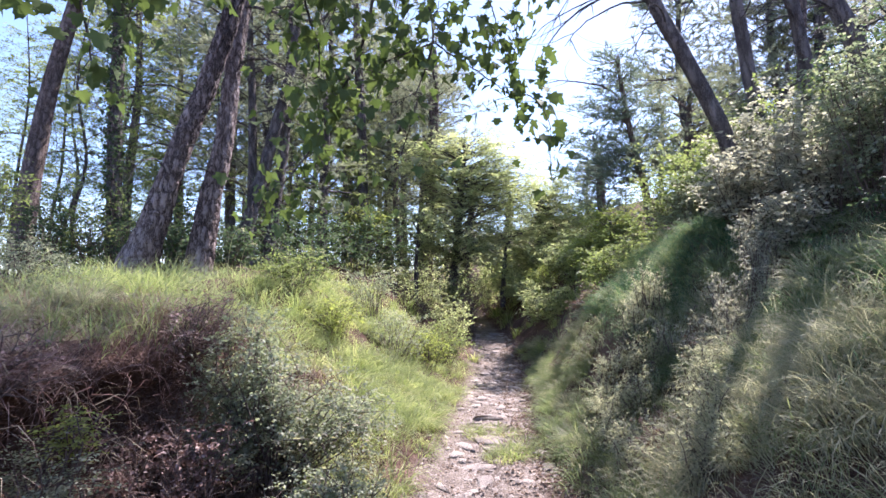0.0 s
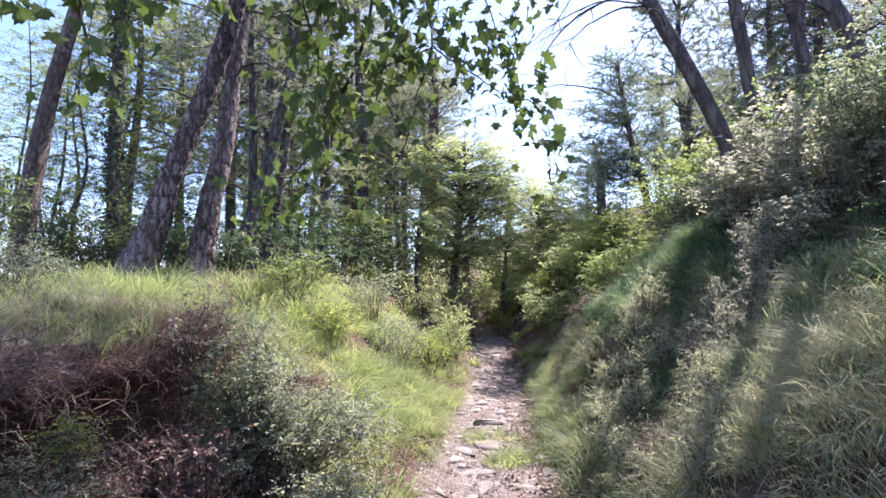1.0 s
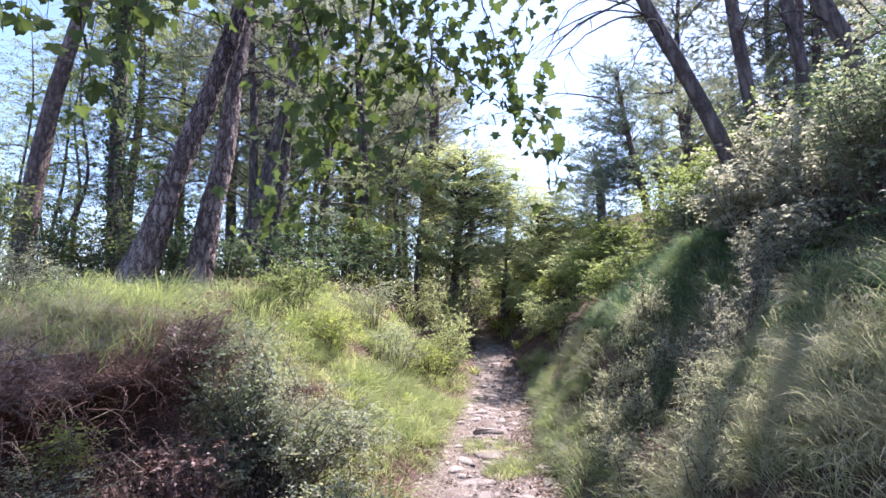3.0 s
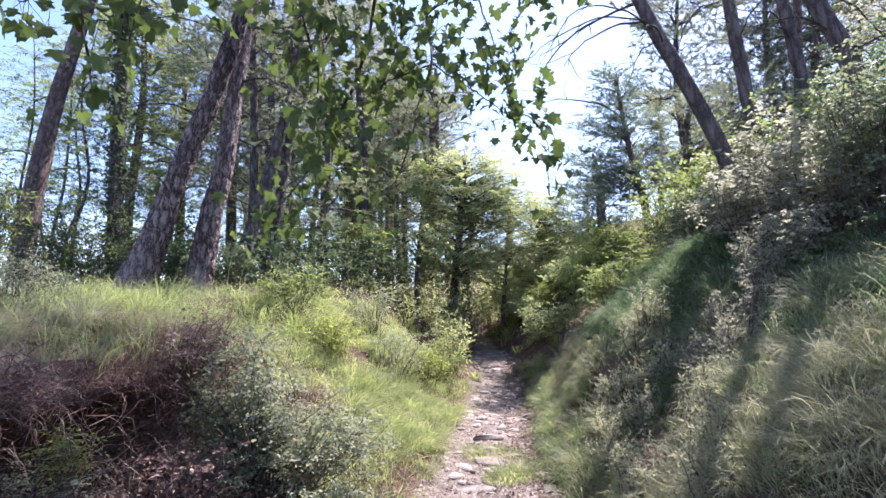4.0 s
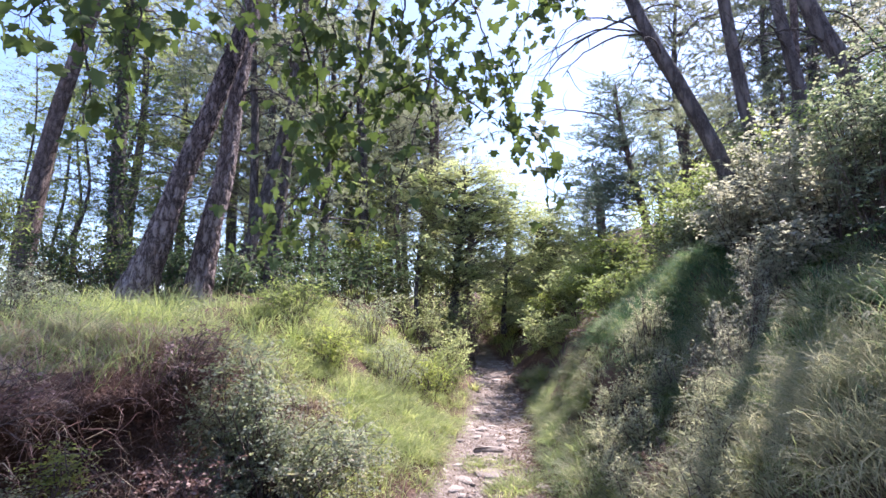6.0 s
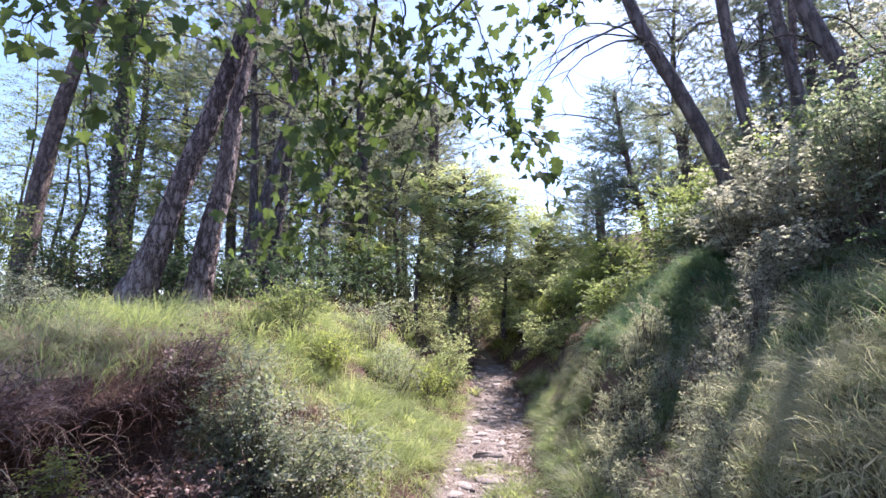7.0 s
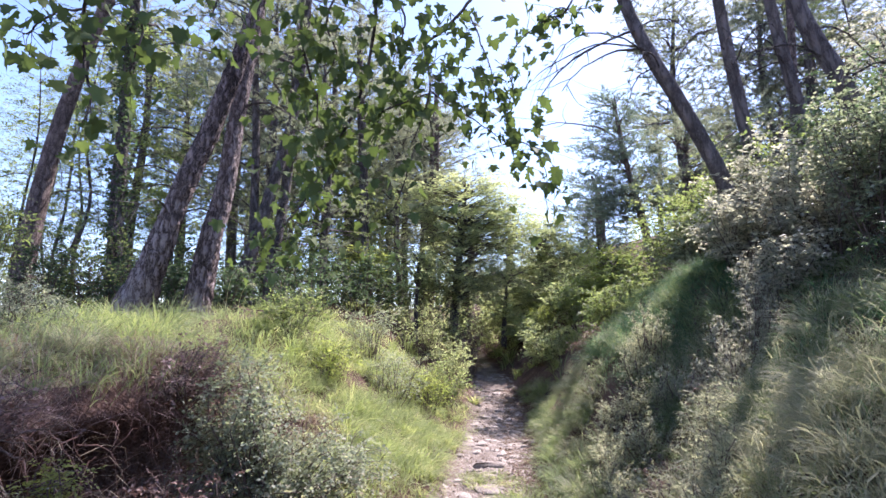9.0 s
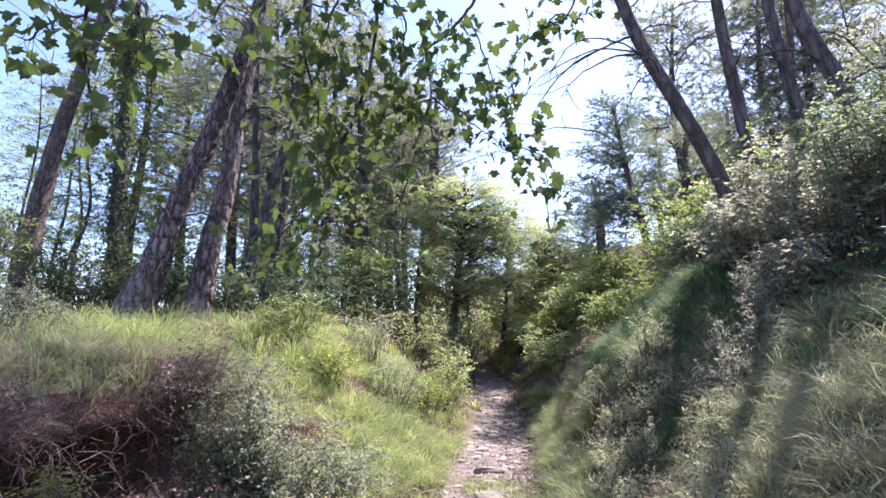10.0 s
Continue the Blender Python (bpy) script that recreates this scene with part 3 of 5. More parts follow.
SLIM = [("pine_tree", [(-4.11, 10.61, 2.25), (-4.14, 10.61, 3.4), (-4.16, 10.61, 4.67), (-4.21, 10.61, 5.99), (-4.3, 10.61, 7.22)], 0.09, 10.5, 15, NEEDLE),
        ("pine_tree", [(-4.33, 10.01, 1.94), (-4.1, 10.01, 2.56), (-3.88, 10.01, 3.42), (-3.72, 10.11, 4.16), (-3.52, 10.21, 5.18), (-3.28, 10.31, 6.39), (-3.2, 10.41, 7.81)], 0.13, 11, 16, NEEDLE),
        ("pine_tree", [(-3.86, 10.81, 2.08), (-3.75, 10.81, 3.06), (-3.7, 10.91, 3.84), (-3.6, 11.01, 5.05), (-3.57, 11.01, 6.01)], 0.12, 9, 17, NEEDLE),
        ("oak_tree", [(-3.12, 12.51, 2.35), (-3.05, 12.51, 3.43), (-3.0, 12.51, 4.61), (-3.01, 12.51, 5.98), (-3.14, 12.51, 7.24)], 0.08, 9, 18, LEAF_OAK),
        ("pine_tree", [(-2.42, 15.01, 2.24), (-2.46, 15.01, 3.78), (-2.48, 15.01, 5.55), (-2.57, 15.01, 7.4), (-2.69, 15.01, 9.33)], 0.15, 12, 19, NEEDLE),
        ("pine_tree", [(-1.44, 17.01, 2.32), (-1.53, 17.01, 3.47), (-1.64, 17.01, 4.86), (-1.62, 17.01, 6.49)], 0.1, 10, 20, NEEDLE),
        ("pine_tree", [(-0.54, 16.51, 2.11), (-0.49, 16.51, 3.04), (-0.4, 16.51, 4.76), (-0.35, 16.51, 6.75), (-0.3, 16.51, 8.18)], 0.19, 10, 21, NEEDLE),
        ("pine_tree", [(0.92, 19.01, 2.18), (1.02, 19.01, 3.69), (1.12, 19.01, 5.0)], 0.14, 6, 22, NEEDLE),
        ("pine_tree", [(2.65, 21.01, 2.24), (2.73, 21.01, 3.9), (2.8, 21.01, 4.8)], 0.16, 5.8, 23, NEEDLE)]
for name, l, r, h, s, fol in SLIM:
    l = extend(l, h)
    c = l[-1]
    kw = dict(PINE) if fol is NEEDLE else dict(category="oak tree", kind="leaf", leaf=0.07, per=70, size=0.34, foliage=LEAF_OAK)
    if fol is NEEDLE:
        kw.update(per=11, tuft=24, needle_w=0.017, leaf=0.13, size=0.34, fine=2)
    tree(name, "slender upright pine with sparse grey-green needles" if fol is NEEDLE else "slender young oak with fine open foliage", line=l, radii=[r, r * 0.9, r * 0.7, r * 0.3],
         bark=BARK_RED if s > 19 else BARK_DARK, crown=[((c[0], c[1], c[2] - 1.6), (2.0, 2.0, 2.2), 15 if s < 19 else 44), ((c[0], c[1], c[2] - 4.2), (2.4, 2.2, 1.6), 10 if s < 19 else 26)], seed=s, sides=10, rings=30, group="slender trees on the sunny bank", dead=7, dead_z=(3, 7), dead_len=1.0, **kw)

# pines leaning over the steep bank
RIGHT = [([(4.14, 6.41, 2.56), (3.97, 6.41, 3.08), (3.81, 6.41, 3.46), (3.65, 6.41, 3.92), (3.24, 6.46, 4.88), (2.95, 6.51, 5.52), (2.63, 6.56, 6.44)], 0.125, 11.0, 31,
          [([(2.79, 6.51, 5.93), (2.34, 6.31, 5.66), (1.72, 6.11, 5.2), (1.19, 6.01, 4.51)], 0.022), ([(2.89, 6.51, 5.63), (2.37, 6.31, 5.47), (1.9, 6.21, 5.16), (1.55, 6.11, 4.74)], 0.018),
           ([(3.03, 6.51, 5.33), (2.66, 6.41, 5.1), (2.47, 6.31, 4.64)], 0.014), ([(3.08, 6.41, 4.48), (2.92, 6.31, 4.41), (2.76, 6.21, 4.38)], 0.018)], "dark pine leaning out over the sunken path"),
         ([(5.01, 7.71, 3.02), (5.02, 7.71, 4.13), (5.01, 7.71, 4.44), (4.89, 7.71, 5.51), (4.79, 7.71, 6.42), (4.71, 7.71, 7.38)], 0.125, 11.5, 32,
          [([(4.58, 7.71, 6.71), (4.14, 7.51, 6.45), (3.83, 7.41, 6.03), (3.66, 7.31, 5.58)], 0.018), ([(4.8, 7.71, 4.9), (4.49, 7.51, 4.72), (4.19, 7.41, 4.51), (4.18, 7.31, 4.27)], 0.014)], "upright dark pine on the steep bank"),
         ([(5.68, 7.01, 3.23), (5.49, 7.01, 4.19), (5.31, 7.01, 5.16), (5.18, 7.01, 5.99), (5.07, 7.01, 6.86)], 0.105, 11, 33,
          [([(5.15, 7.01, 5.94), (4.69, 6.91, 5.78), (4.35, 6.81, 5.54)], 0.014)], "slim dark pine leaning over the steep bank"),
         ([(6.29, 8.61, 3.38), (6.44, 8.61, 5.26), (6.53, 8.61, 6.45), (6.62, 8.61, 8.05)], 0.08, 10.5, 34, [], "slim pine with reddish upper stem"),
         ([(5.08, 5.61, 2.91), (5.03, 5.61, 3.66), (4.93, 5.61, 4.29), (4.78, 5.61, 4.78), (4.63, 5.66, 5.22), (4.46, 5.71, 5.89)], 0.125, 11, 35,
          [([(4.75, 5.61, 4.82), (4.78, 5.41, 4.67), (4.78, 5.21, 4.46)], 0.014)], "thick dark pine leaning strongly over the steep bank")]
# Crowns of seeds 31 and 35 are unseen, placed to shade the two banks.
for l, r, h, s, bare, label in RIGHT:
    l = extend(l, h + 2)
    c = l[-1]
    kw = dict(PINE)
    kw.update(per=14, tuft=18, size=0.26, limb=0.016)
    mid = l[-3]
    tree("pine_tree", label, line=l, radii=[r * 1.0, r * 0.85, r * 0.8, r * 0.75, r * 0.66, r * 0.48, r * 0.2], bark=BARK_RED if s == 34 else BARK_GREY, seed=s, sides=24, rings=80, bare=bare,
         crown=[((0.4, 8.4, 9.9), (2.3, 2.0, 0.7), 62) if s == 31 else ((5.3, 5.9, 7.9), (1.2, 0.85, 0.6), 20) if s == 35 else ((c[0], c[1], c[2] - 0.8), (1.9, 1.9, 1.2), {32: 9, 33: 2, 34: 4}[s]), ((mid[0], mid[1] + 0.4, mid[2] + 0.2), (2.0, 1.6, 1.0), 3 if s < 33 else 1)], group="pines on the steep bank", plates=0.006, dead=11, dead_z=(4.6, 9), dead_len=1.6, **kw)

# the bushy pines up the path, seen against the bright sky
FAR = [([(5.49, 13.01, 3.5), (5.42, 13.01, 4.11), (5.28, 13.01, 4.88), (5.1, 13.01, 5.67), (4.93, 13.01, 6.64), (4.77, 13.01, 7.8), (4.77, 13.01, 8.1)], 0.10, 41,
        [((4.7, 13.01, 7.7), (0.6, 0.6, 0.6), 16), ((4.8, 13.01, 6.8), (1.1, 1.1, 0.6), 30), ((5.0, 13.01, 5.8), (1.4, 1.3, 0.6), 34), ((4.4, 13.01, 4.9), (1.5, 1.2, 0.5), 30)], "bluish bushy pine against the sky up the path"),
       ([(5.5, 17.01, 2.89), (5.5, 17.01, 3.87), (5.48, 17.01, 5.06), (5.47, 17.01, 6.28), (5.27, 17.01, 7.11)], 0.17, 42,
        [((5.16, 17.01, 6.9), (1.0, 1.0, 0.5), 16), ((4.91, 17.01, 5.87), (1.3, 1.2, 0.5), 20), ((5.77, 17.01, 5.26), (1.1, 1.1, 0.5), 18), ((5.04, 17.01, 4.56), (1.3, 1.0, 0.5), 18)], "smaller bluish pine beyond the path's bend"),
       ([(6.02, 12.01, 4.06), (6.09, 12.01, 4.92), (6.1, 12.01, 5.8), (6.19, 12.01, 6.56)], 0.12, 43,
        [((6.21, 12.01, 6.25), (1.0, 1.0, 0.9), 30), ((6.26, 12.01, 5.21), (1.2, 1.2, 0.9), 30)], "bushy green pine behind the steep bank"),
       ([(8.39, 12.01, 4.06), (8.54, 12.01, 5.36), (8.61, 12.01, 6.56), (8.65, 12.01, 7.48)], 0.12, 44,
        [((8.47, 12.01, 6.56), (1.5, 1.3, 1.1), 42), ((9.38, 12.01, 5.8), (1.5, 1.3, 1.0), 34)], "grey-green pine on the hill behind the steep bank"),
       ([(9.42, 16.01, 4.86), (9.55, 16.01, 6.59), (9.67, 16.01, 8.19), (9.75, 16.01, 9.42)], 0.14, 45,
        [((9.67, 16.01, 8.6), (1.2, 1.2, 1.2), 34), ((9.61, 16.01, 6.79), (1.7, 1.5, 1.2), 34)], "grey-green pine on the hill behind the steep bank")]
for l, r, s, cr, label in FAR:
    tree("pine_tree", label, category="pine tree", line=l, radii=[r, r * 0.85, r * 0.6, r * 0.25], bark=BARK_RED, crown=cr, seed=s, sides=10, rings=30, kind="needle",
         leaf=0.13, per=10, tuft=22, needle_w=0.018, size=0.33, fine=3, flat=0.3, limb=0.02, foliage=NEEDLE_BLUE if s < 43 else NEEDLE, bare=[([(4.72, 13.01, 6.97), (4.06, 12.61, 7.09), (3.23, 12.31, 7.12), (2.4, 12.01, 6.92)], 0.03)] if s == 41 else ())

# broad-leaved trees where the path bends
BROAD = [([(0.29, 15.01, 1.74), (0.39, 15.01, 2.92), (0.56, 15.01, 4.66), (0.69, 15.01, 6.1)], 0.13, 51,
          [((0.2, 15.0, 5.7), (1.5, 1.2, 1.3), 62), ((1.4, 15.0, 5.5), (1.3, 1.2, 1.2), 62), ((0.9, 14.6, 4.0), (1.9, 1.0, 1.0), 60), ((0.7, 14.2, 2.9), (1.8, 0.7, 0.7), 46), ((-0.8, 15.2, 5.0), (1.1, 1.1, 1.1), 34), ((2.4, 15.2, 5.0), (1.1, 1.0, 1.1), 70)], LEAF_GREY, "grey-green oak with sunlit outer leaves at the path's bend"),
         ([(3.18, 16.51, 1.57), (3.22, 16.51, 2.86), (3.18, 16.51, 4.38)], 0.12, 52,
          [((3.2, 16.0, 4.7), (1.2, 1.0, 1.1), 76), ((4.0, 16.2, 3.9), (1.1, 0.9, 0.9), 60), ((3.0, 15.2, 3.2), (1.2, 0.8, 0.9), 54), ((2.6, 14.6, 2.3), (1.0, 0.6, 0.6), 30)], LEAF_GREY, "rounded pale green oak where the path bends"),
         ([(1.74, 14.51, 1.58), (1.79, 14.51, 2.22), (1.86, 14.51, 3.21)], 0.07, 55,
          [((2.02, 14.51, 3.21), (0.9, 0.5, 0.6), 18), ((1.59, 14.51, 2.38), (0.8, 0.5, 0.4), 10)], LEAF_GREY, "young pale-leaved oak beside the path at its bend"),
         ([(7.11, 7.41, 3.14), (7.26, 7.41, 4.59), (7.26, 7.41, 6.03)], 0.05, 57,
          [((7.16, 7.41, 6.28), (0.8, 0.8, 0.7), 26)], LEAF_PALE, "young oak with tan browned leaves among the pines"),
         ([(-0.72, 13.51, 1.58), (-0.73, 13.51, 2.49), (-0.69, 13.51, 3.57)], 0.06, 56,
          [((-0.74, 13.51, 3.41), (0.9, 0.9, 0.6), 24)], LEAF_GREY, "young pale-leaved oak in the light undergrowth"),
         ([(-2.18, 13.51, 2.18), (-2.12, 13.51, 2.79), (-2.06, 13.51, 3.41)], 0.06, 53,
          [((-2.13, 13.51, 3.41), (0.75, 0.8, 0.45), 26)], LEAF_YELLOW, "low bright green maple sapling in the shade"),
         ([(3.63, 11.01, 2.09), (3.7, 11.01, 2.58), (3.78, 11.01, 3.09)], 0.05, 54,
          [((3.88, 11.01, 3.09), (0.75, 0.8, 0.5), 30), ((3.22, 11.01, 2.58), (0.7, 0.8, 0.4), 24)], LEAF_YELLOW, "light green sapling at the foot of the steep bank")]
for l, r, s, cr, fol, label in BROAD:
    tree("oak_tree" if s not in (53, 54) else "maple_sapling", label, category="tree", line=l, radii=[r, r * 0.8, r * 0.4], bark=BARK_DARK, crown=cr, seed=s, sides=8, rings=20,
         kind="leaf", leaf=0.045 if s == 57 else 0.072, per=135 if s == 57 else 108, size=0.3, flat=0.55, limb=0.02, foliage=fol, fine=2)

# the woods behind: a few kinds, repeated
def wood_pine(seed):
    return tree("pine_tree", "tall pine in the woods behind", category="pine tree", line=[(0, 60 + seed, 0), (0.1, 60 + seed, 3), (0.0, 60.2 + seed, 7), (0.2, 60 + seed, 11)], radii=[0.17, 0.14, 0.1, 0.03], bark=BARK_DARK,
                crown=[((0.1, 60 + seed, 9.6), (2.0, 2.0, 1.8), 50), ((0.1, 60 + seed, 6.8), (2.6, 2.6, 1.7), 44), ((0.0, 60 + seed, 4.2), (2.2, 2.2, 1.0), 16)], seed=seed, sides=9, rings=24,
                kind="needle", leaf=0.15, per=11, tuft=26, needle_w=0.024, size=0.38, limb=0.025, fine=2, foliage=NEEDLE, group="woods")


def wood_oak(seed):
    return tree("oak_tree", "broad-leaved tree in the woods behind", category="tree", line=[(0, 60 + seed, 0), (0.1, 60 + seed, 2), (0.0, 60.2 + seed, 5), (0.2, 60 + seed, 7.5)], radii=[0.15, 0.12, 0.08, 0.02], bark=BARK_DARK,
                crown=[((0.1, 60 + seed, 6.4), (2.0, 2.0, 1.6), 46), ((0.1, 60 + seed, 4.0), (2.5, 2.5, 1.4), 46), ((0.0, 60 + seed, 2.0), (2.3, 2.3, 0.9), 28)], seed=seed, sides=8, rings=20,
                kind="leaf", leaf=0.105, per=90, size=0.36, limb=0.022, fine=1, foliage=LEAF_OAK, group="woods")


def wood_lacy(seed):
    return tree("hornbeam_tree", "airy tree with thin foliage against the sky", category="tree", line=[(0, 60 + seed, 0), (0.2, 60 + seed, 2), (-0.1, 60.1 + seed, 4), (0.25, 60.2 + seed, 6.5), (0.0, 60 + seed, 9.5)], radii=[0.055, 0.045, 0.03, 0.01], bark=BARK_DARK,
                crown=[((0.1, 60 + seed, 7.6), (2.0, 2.0, 2.0), 46), ((0.1, 60 + seed, 4.2), (2.2, 2.2, 1.8), 46)], seed=seed, sides=8, rings=24,
                kind="leaf", leaf=0.075, per=63, size=0.29, flat=0.22, limb=0.009, foliage=LEAF_OAK, group="airy trees against the sky", fine=1)


kinds = [wood_pine(61), wood_pine(62), wood_oak(63), wood_oak(64), wood_lacy(65), wood_lacy(66)]
rng = np.random.default_rng(5)
spots = [(-4.3, 17.5, 0, 1), (-5.2, 14.5, 1, 0.95), (-3.9, 19.5, 2, 0.85), (-3.2, 17.5, 3, 0.9), (-9.2, 14, 4, 0.95), (-12.5, 16.5, 5, 1),
         (-1.6, 21, 1, 1), (-6.4, 20, 3, 1.0), (-3.5, 24, 2, 1.2), (-0.3, 27, 3, 1.0), (-8.5, 11.5, 5, 0.8), (-11, 12.5, 4, 0.8), (-7.2, 15.5, 5, 0.9), (-15.5, 19, 4, 1), (-6.9, 12.4, 5, 0.75), (-8.6, 22.0, 0, 1.0), (-7.2, 16.8, 0, 1.0), (-8.8, 15.8, 3, 0.8), (-11.5, 14.5, 4, 0.9), (-9.8, 18, 0, 0.9), (-14.5, 15, 5, 0.9),
         (2.4, 24, 2, 0.55), (4.4, 25, 3, 0.55), (6.2, 22, 2, 0.5), (9.5, 19, 0, 1), (8.0, 27, 1, 0.5), (12, 15, 0, 1), (12.5, 22, 3, 1.1), (5.0, 32, 3, 0.6), (-8, 30, 1, 1.2), (-1.0, 33, 0, 1.2), (2.8, 36, 2, 0.7), (15, 11, 4, 0.8),
         (10.5, 12, 4, 0.8), (16, 16, 1, 1), (-12, 30, 2, 1.2), (8.5, 34, 2, 0.6), (13, 29, 3, 1.1), (-5, 38, 0, 1.3),
         (-4.6, 12.8, 2, 0.5), (-2.6, 15.2, 3, 0.55), (0.2, 24, 3, 0.75),
         (-2.4, 22.5, 0, 1.0), (7.2, 15, 3, 0.5), (0.9, 24.5, 3, 0.8),
         (-10.6, 16.6, 1, 1.0), (-8.3, 21, 0, 1.1), (-4.7, 23.5, 1, 1.15), (-0.9, 19.2, 0, 0.85), (4.6, 21, 3, 0.45), (5.6, 26, 2, 0.5), (11.6, 16.5, 1, 1.05), (14.2, 18.5, 0, 1.1), (10.2, 33, 2, 0.6), (11.5, 31, 3, 0.6), (-14, 24, 3, 1.2), (-9, 25, 2, 1.2)]
for n, (x, y, k, size) in enumerate(spots):
    m = pose(*on_ground(x, y, -0.1), 0, 0, rng.uniform(0, 360)) @ Matrix.Scale(size * rng.uniform(0.92, 1.08), 4)
    if n < 6:
        k = n
        kinds[k].matrix_basis = m
    else:
        copy_thing(kinds[k], m)


# ---- shrubs ----
def shrub(name, label, at, rows, foliage, leaf, per, size, stems=9, seed=1, category="shrub", flat=0.6, width=0.55, group="", wood=TWIG, messy=0.7, reach=1.9, droop=0.15, bare=0):
    """A shrub: stems from the ground to clumps of leaves. rows: (offset of a clump group, radii, clumps)."""
    rng = np.random.default_rng(seed)
    top = thing(name, at, label, category, group)
    st, fol = Build(), Build()
    made = 0
    for off, rad, count in rows:
        for p in clump_points(rng, count, off, rad, 0.3, 0.35):
            p[2] = max(p[2], 0.05)
            root = np.array([p[0] * 0.25 + rng.normal(0, 0.05), p[1] * 0.25 + rng.normal(0, 0.05), -0.08])
            l = bough(rng, root, p, 0.1, 0.1, n=6)
            if made < stems:
                part("stem", tube(Build(), l, [0.008, 0.005, 0.002], 5), wood, top)
                made += 1
            else:
                tube(st, l, [0.008, 0.005, 0.002], 3)
            axis = unit(p - root + [0, 0, 0.1]) * [1, 1, 0.7]
            spray(fol, st, rng, curve(l[2:], 9)[1:], axis, max(4, per // 8), size * reach, 8, leaf, width, flat, messy, droop, 0.0022, 4)
    for _ in range(bare):
        off, rad, _ = rows[int(rng.integers(0, len(rows)))]
        p = np.asarray(off) + unit(rng.normal(0, 1, 3) + [0, 0, 0.5]) * rad * rng.uniform(1.05, 1.5)
        l = bough(rng, p * [0.3, 0.3, 0] - [0, 0, 0.05], p, 0.05, 0.12, n=8)
        tube(st, l, [0.005, 0.003, 0.001], 4)
        for q in (3, 4, 5, 6):
            tube(st, bough(rng, l[q], l[q] + unit(rng.normal(0, 1, 3) + unit(p)) * rng.uniform(0.06, 0.18), 0.05, 0.1, n=4), [0.0025, 0.001], 3)
    tagged(part("twig", st, wood, top), kind="stuff")
    part("foliage", fol, foliage, top)
    return top


# box and evergreen scrub on the sunny bank
shrub("box_shrub", "broad small-leaved evergreen box shrub on the slope beside the path", (-1.28, 3.7, 0.35), [((0, 0, 0.35), (0.65, 0.5, 0.4), 60), ((-0.25, 0.1, 0.7), (0.5, 0.4, 0.35), 40), ((0.5, 0, 0.4), (0.5, 0.4, 0.35), 44), ((-0.15, 0.1, 0.95), (0.3, 0.25, 0.22), 14)], LEAF_BOX, 0.027, 136, 0.085, seed=101, stems=10, messy=0.6, width=0.7, bare=14)
shrub("box_shrub", "low evergreen box shrub with brown inner twigs beside the path", (-0.64, 3.2, 0.08), [((0, 0, 0.3), (0.4, 0.35, 0.28), 40)], LEAF_BOX, 0.027, 112, 0.08, seed=102, messy=0.6, width=0.7, bare=16)
shrub("box_shrub", "low box sprig with pale tips under the eroded bank", (-1.82, 2.5, 0.68), [((0, 0, 0.34), (0.2, 0.15, 0.08), 9)], LEAF_YELLOW, 0.024, 88, 0.06, seed=103, stems=4, flat=0.25, messy=0.4)
shrub("box_shrub", "low dark shrub under the eroded bank", (-1.89, 2.4, 0.54), [((-0.1, 0, 0.22), (0.45, 0.3, 0.2), 24)], LEAF_BOX, 0.022, 96, 0.08, seed=104, stems=4, flat=0.3, messy=0.4)
shrub("dead_brush", "reddish-brown withered brush at the foot of the eroded bank", (-1.69, 3.2, 0.28), [((0, 0, 0.3), (0.4, 0.35, 0.28), 34)], STEM_DEAD, 0.032, 64, 0.08, seed=108, messy=1.2, bare=30)
shrub("dead_brush", "reddish-brown withered brush on the eroded bank's face", on_ground(-1.95, 3.85), [((0.05, 0, 0.1), (0.35, 0.4, 0.25), 30)], STEM_DEAD, 0.03, 56, 0.09, seed=110, messy=1.2, bare=30)
shrub("dead_brush", "reddish-brown withered brush on the eroded bank's face", on_ground(-2.2, 2.35), [((0.0, 0, 0.05), (0.35, 0.4, 0.25), 26)], STEM_DEAD, 0.03, 56, 0.09, seed=111, messy=1.2, bare=30)
shrub("juniper_shrub", "grey-green juniper on top of the sunny bank", on_ground(-4.0, 4.6), [((0, 0, 0.25), (0.9, 0.6, 0.42), 62)], NEEDLE, 0.026, 120, 0.11, seed=105)
shrub("hazel_shrub", "tall hazel shrub with open foliage on the bank", on_ground(-7.2, 7.6), [((0, 0, 1.5), (0.9, 0.8, 1.1), 60)], LEAF_OAK, 0.06, 60, 0.17, seed=106)
shrub("hazel_shrub", "tall hazel shrub with open foliage on the bank", on_ground(-6.4, 9.2), [((0, 0, 1.3), (1.0, 0.9, 1.2), 50)], LEAF_OAK, 0.06, 55, 0.18, seed=107)
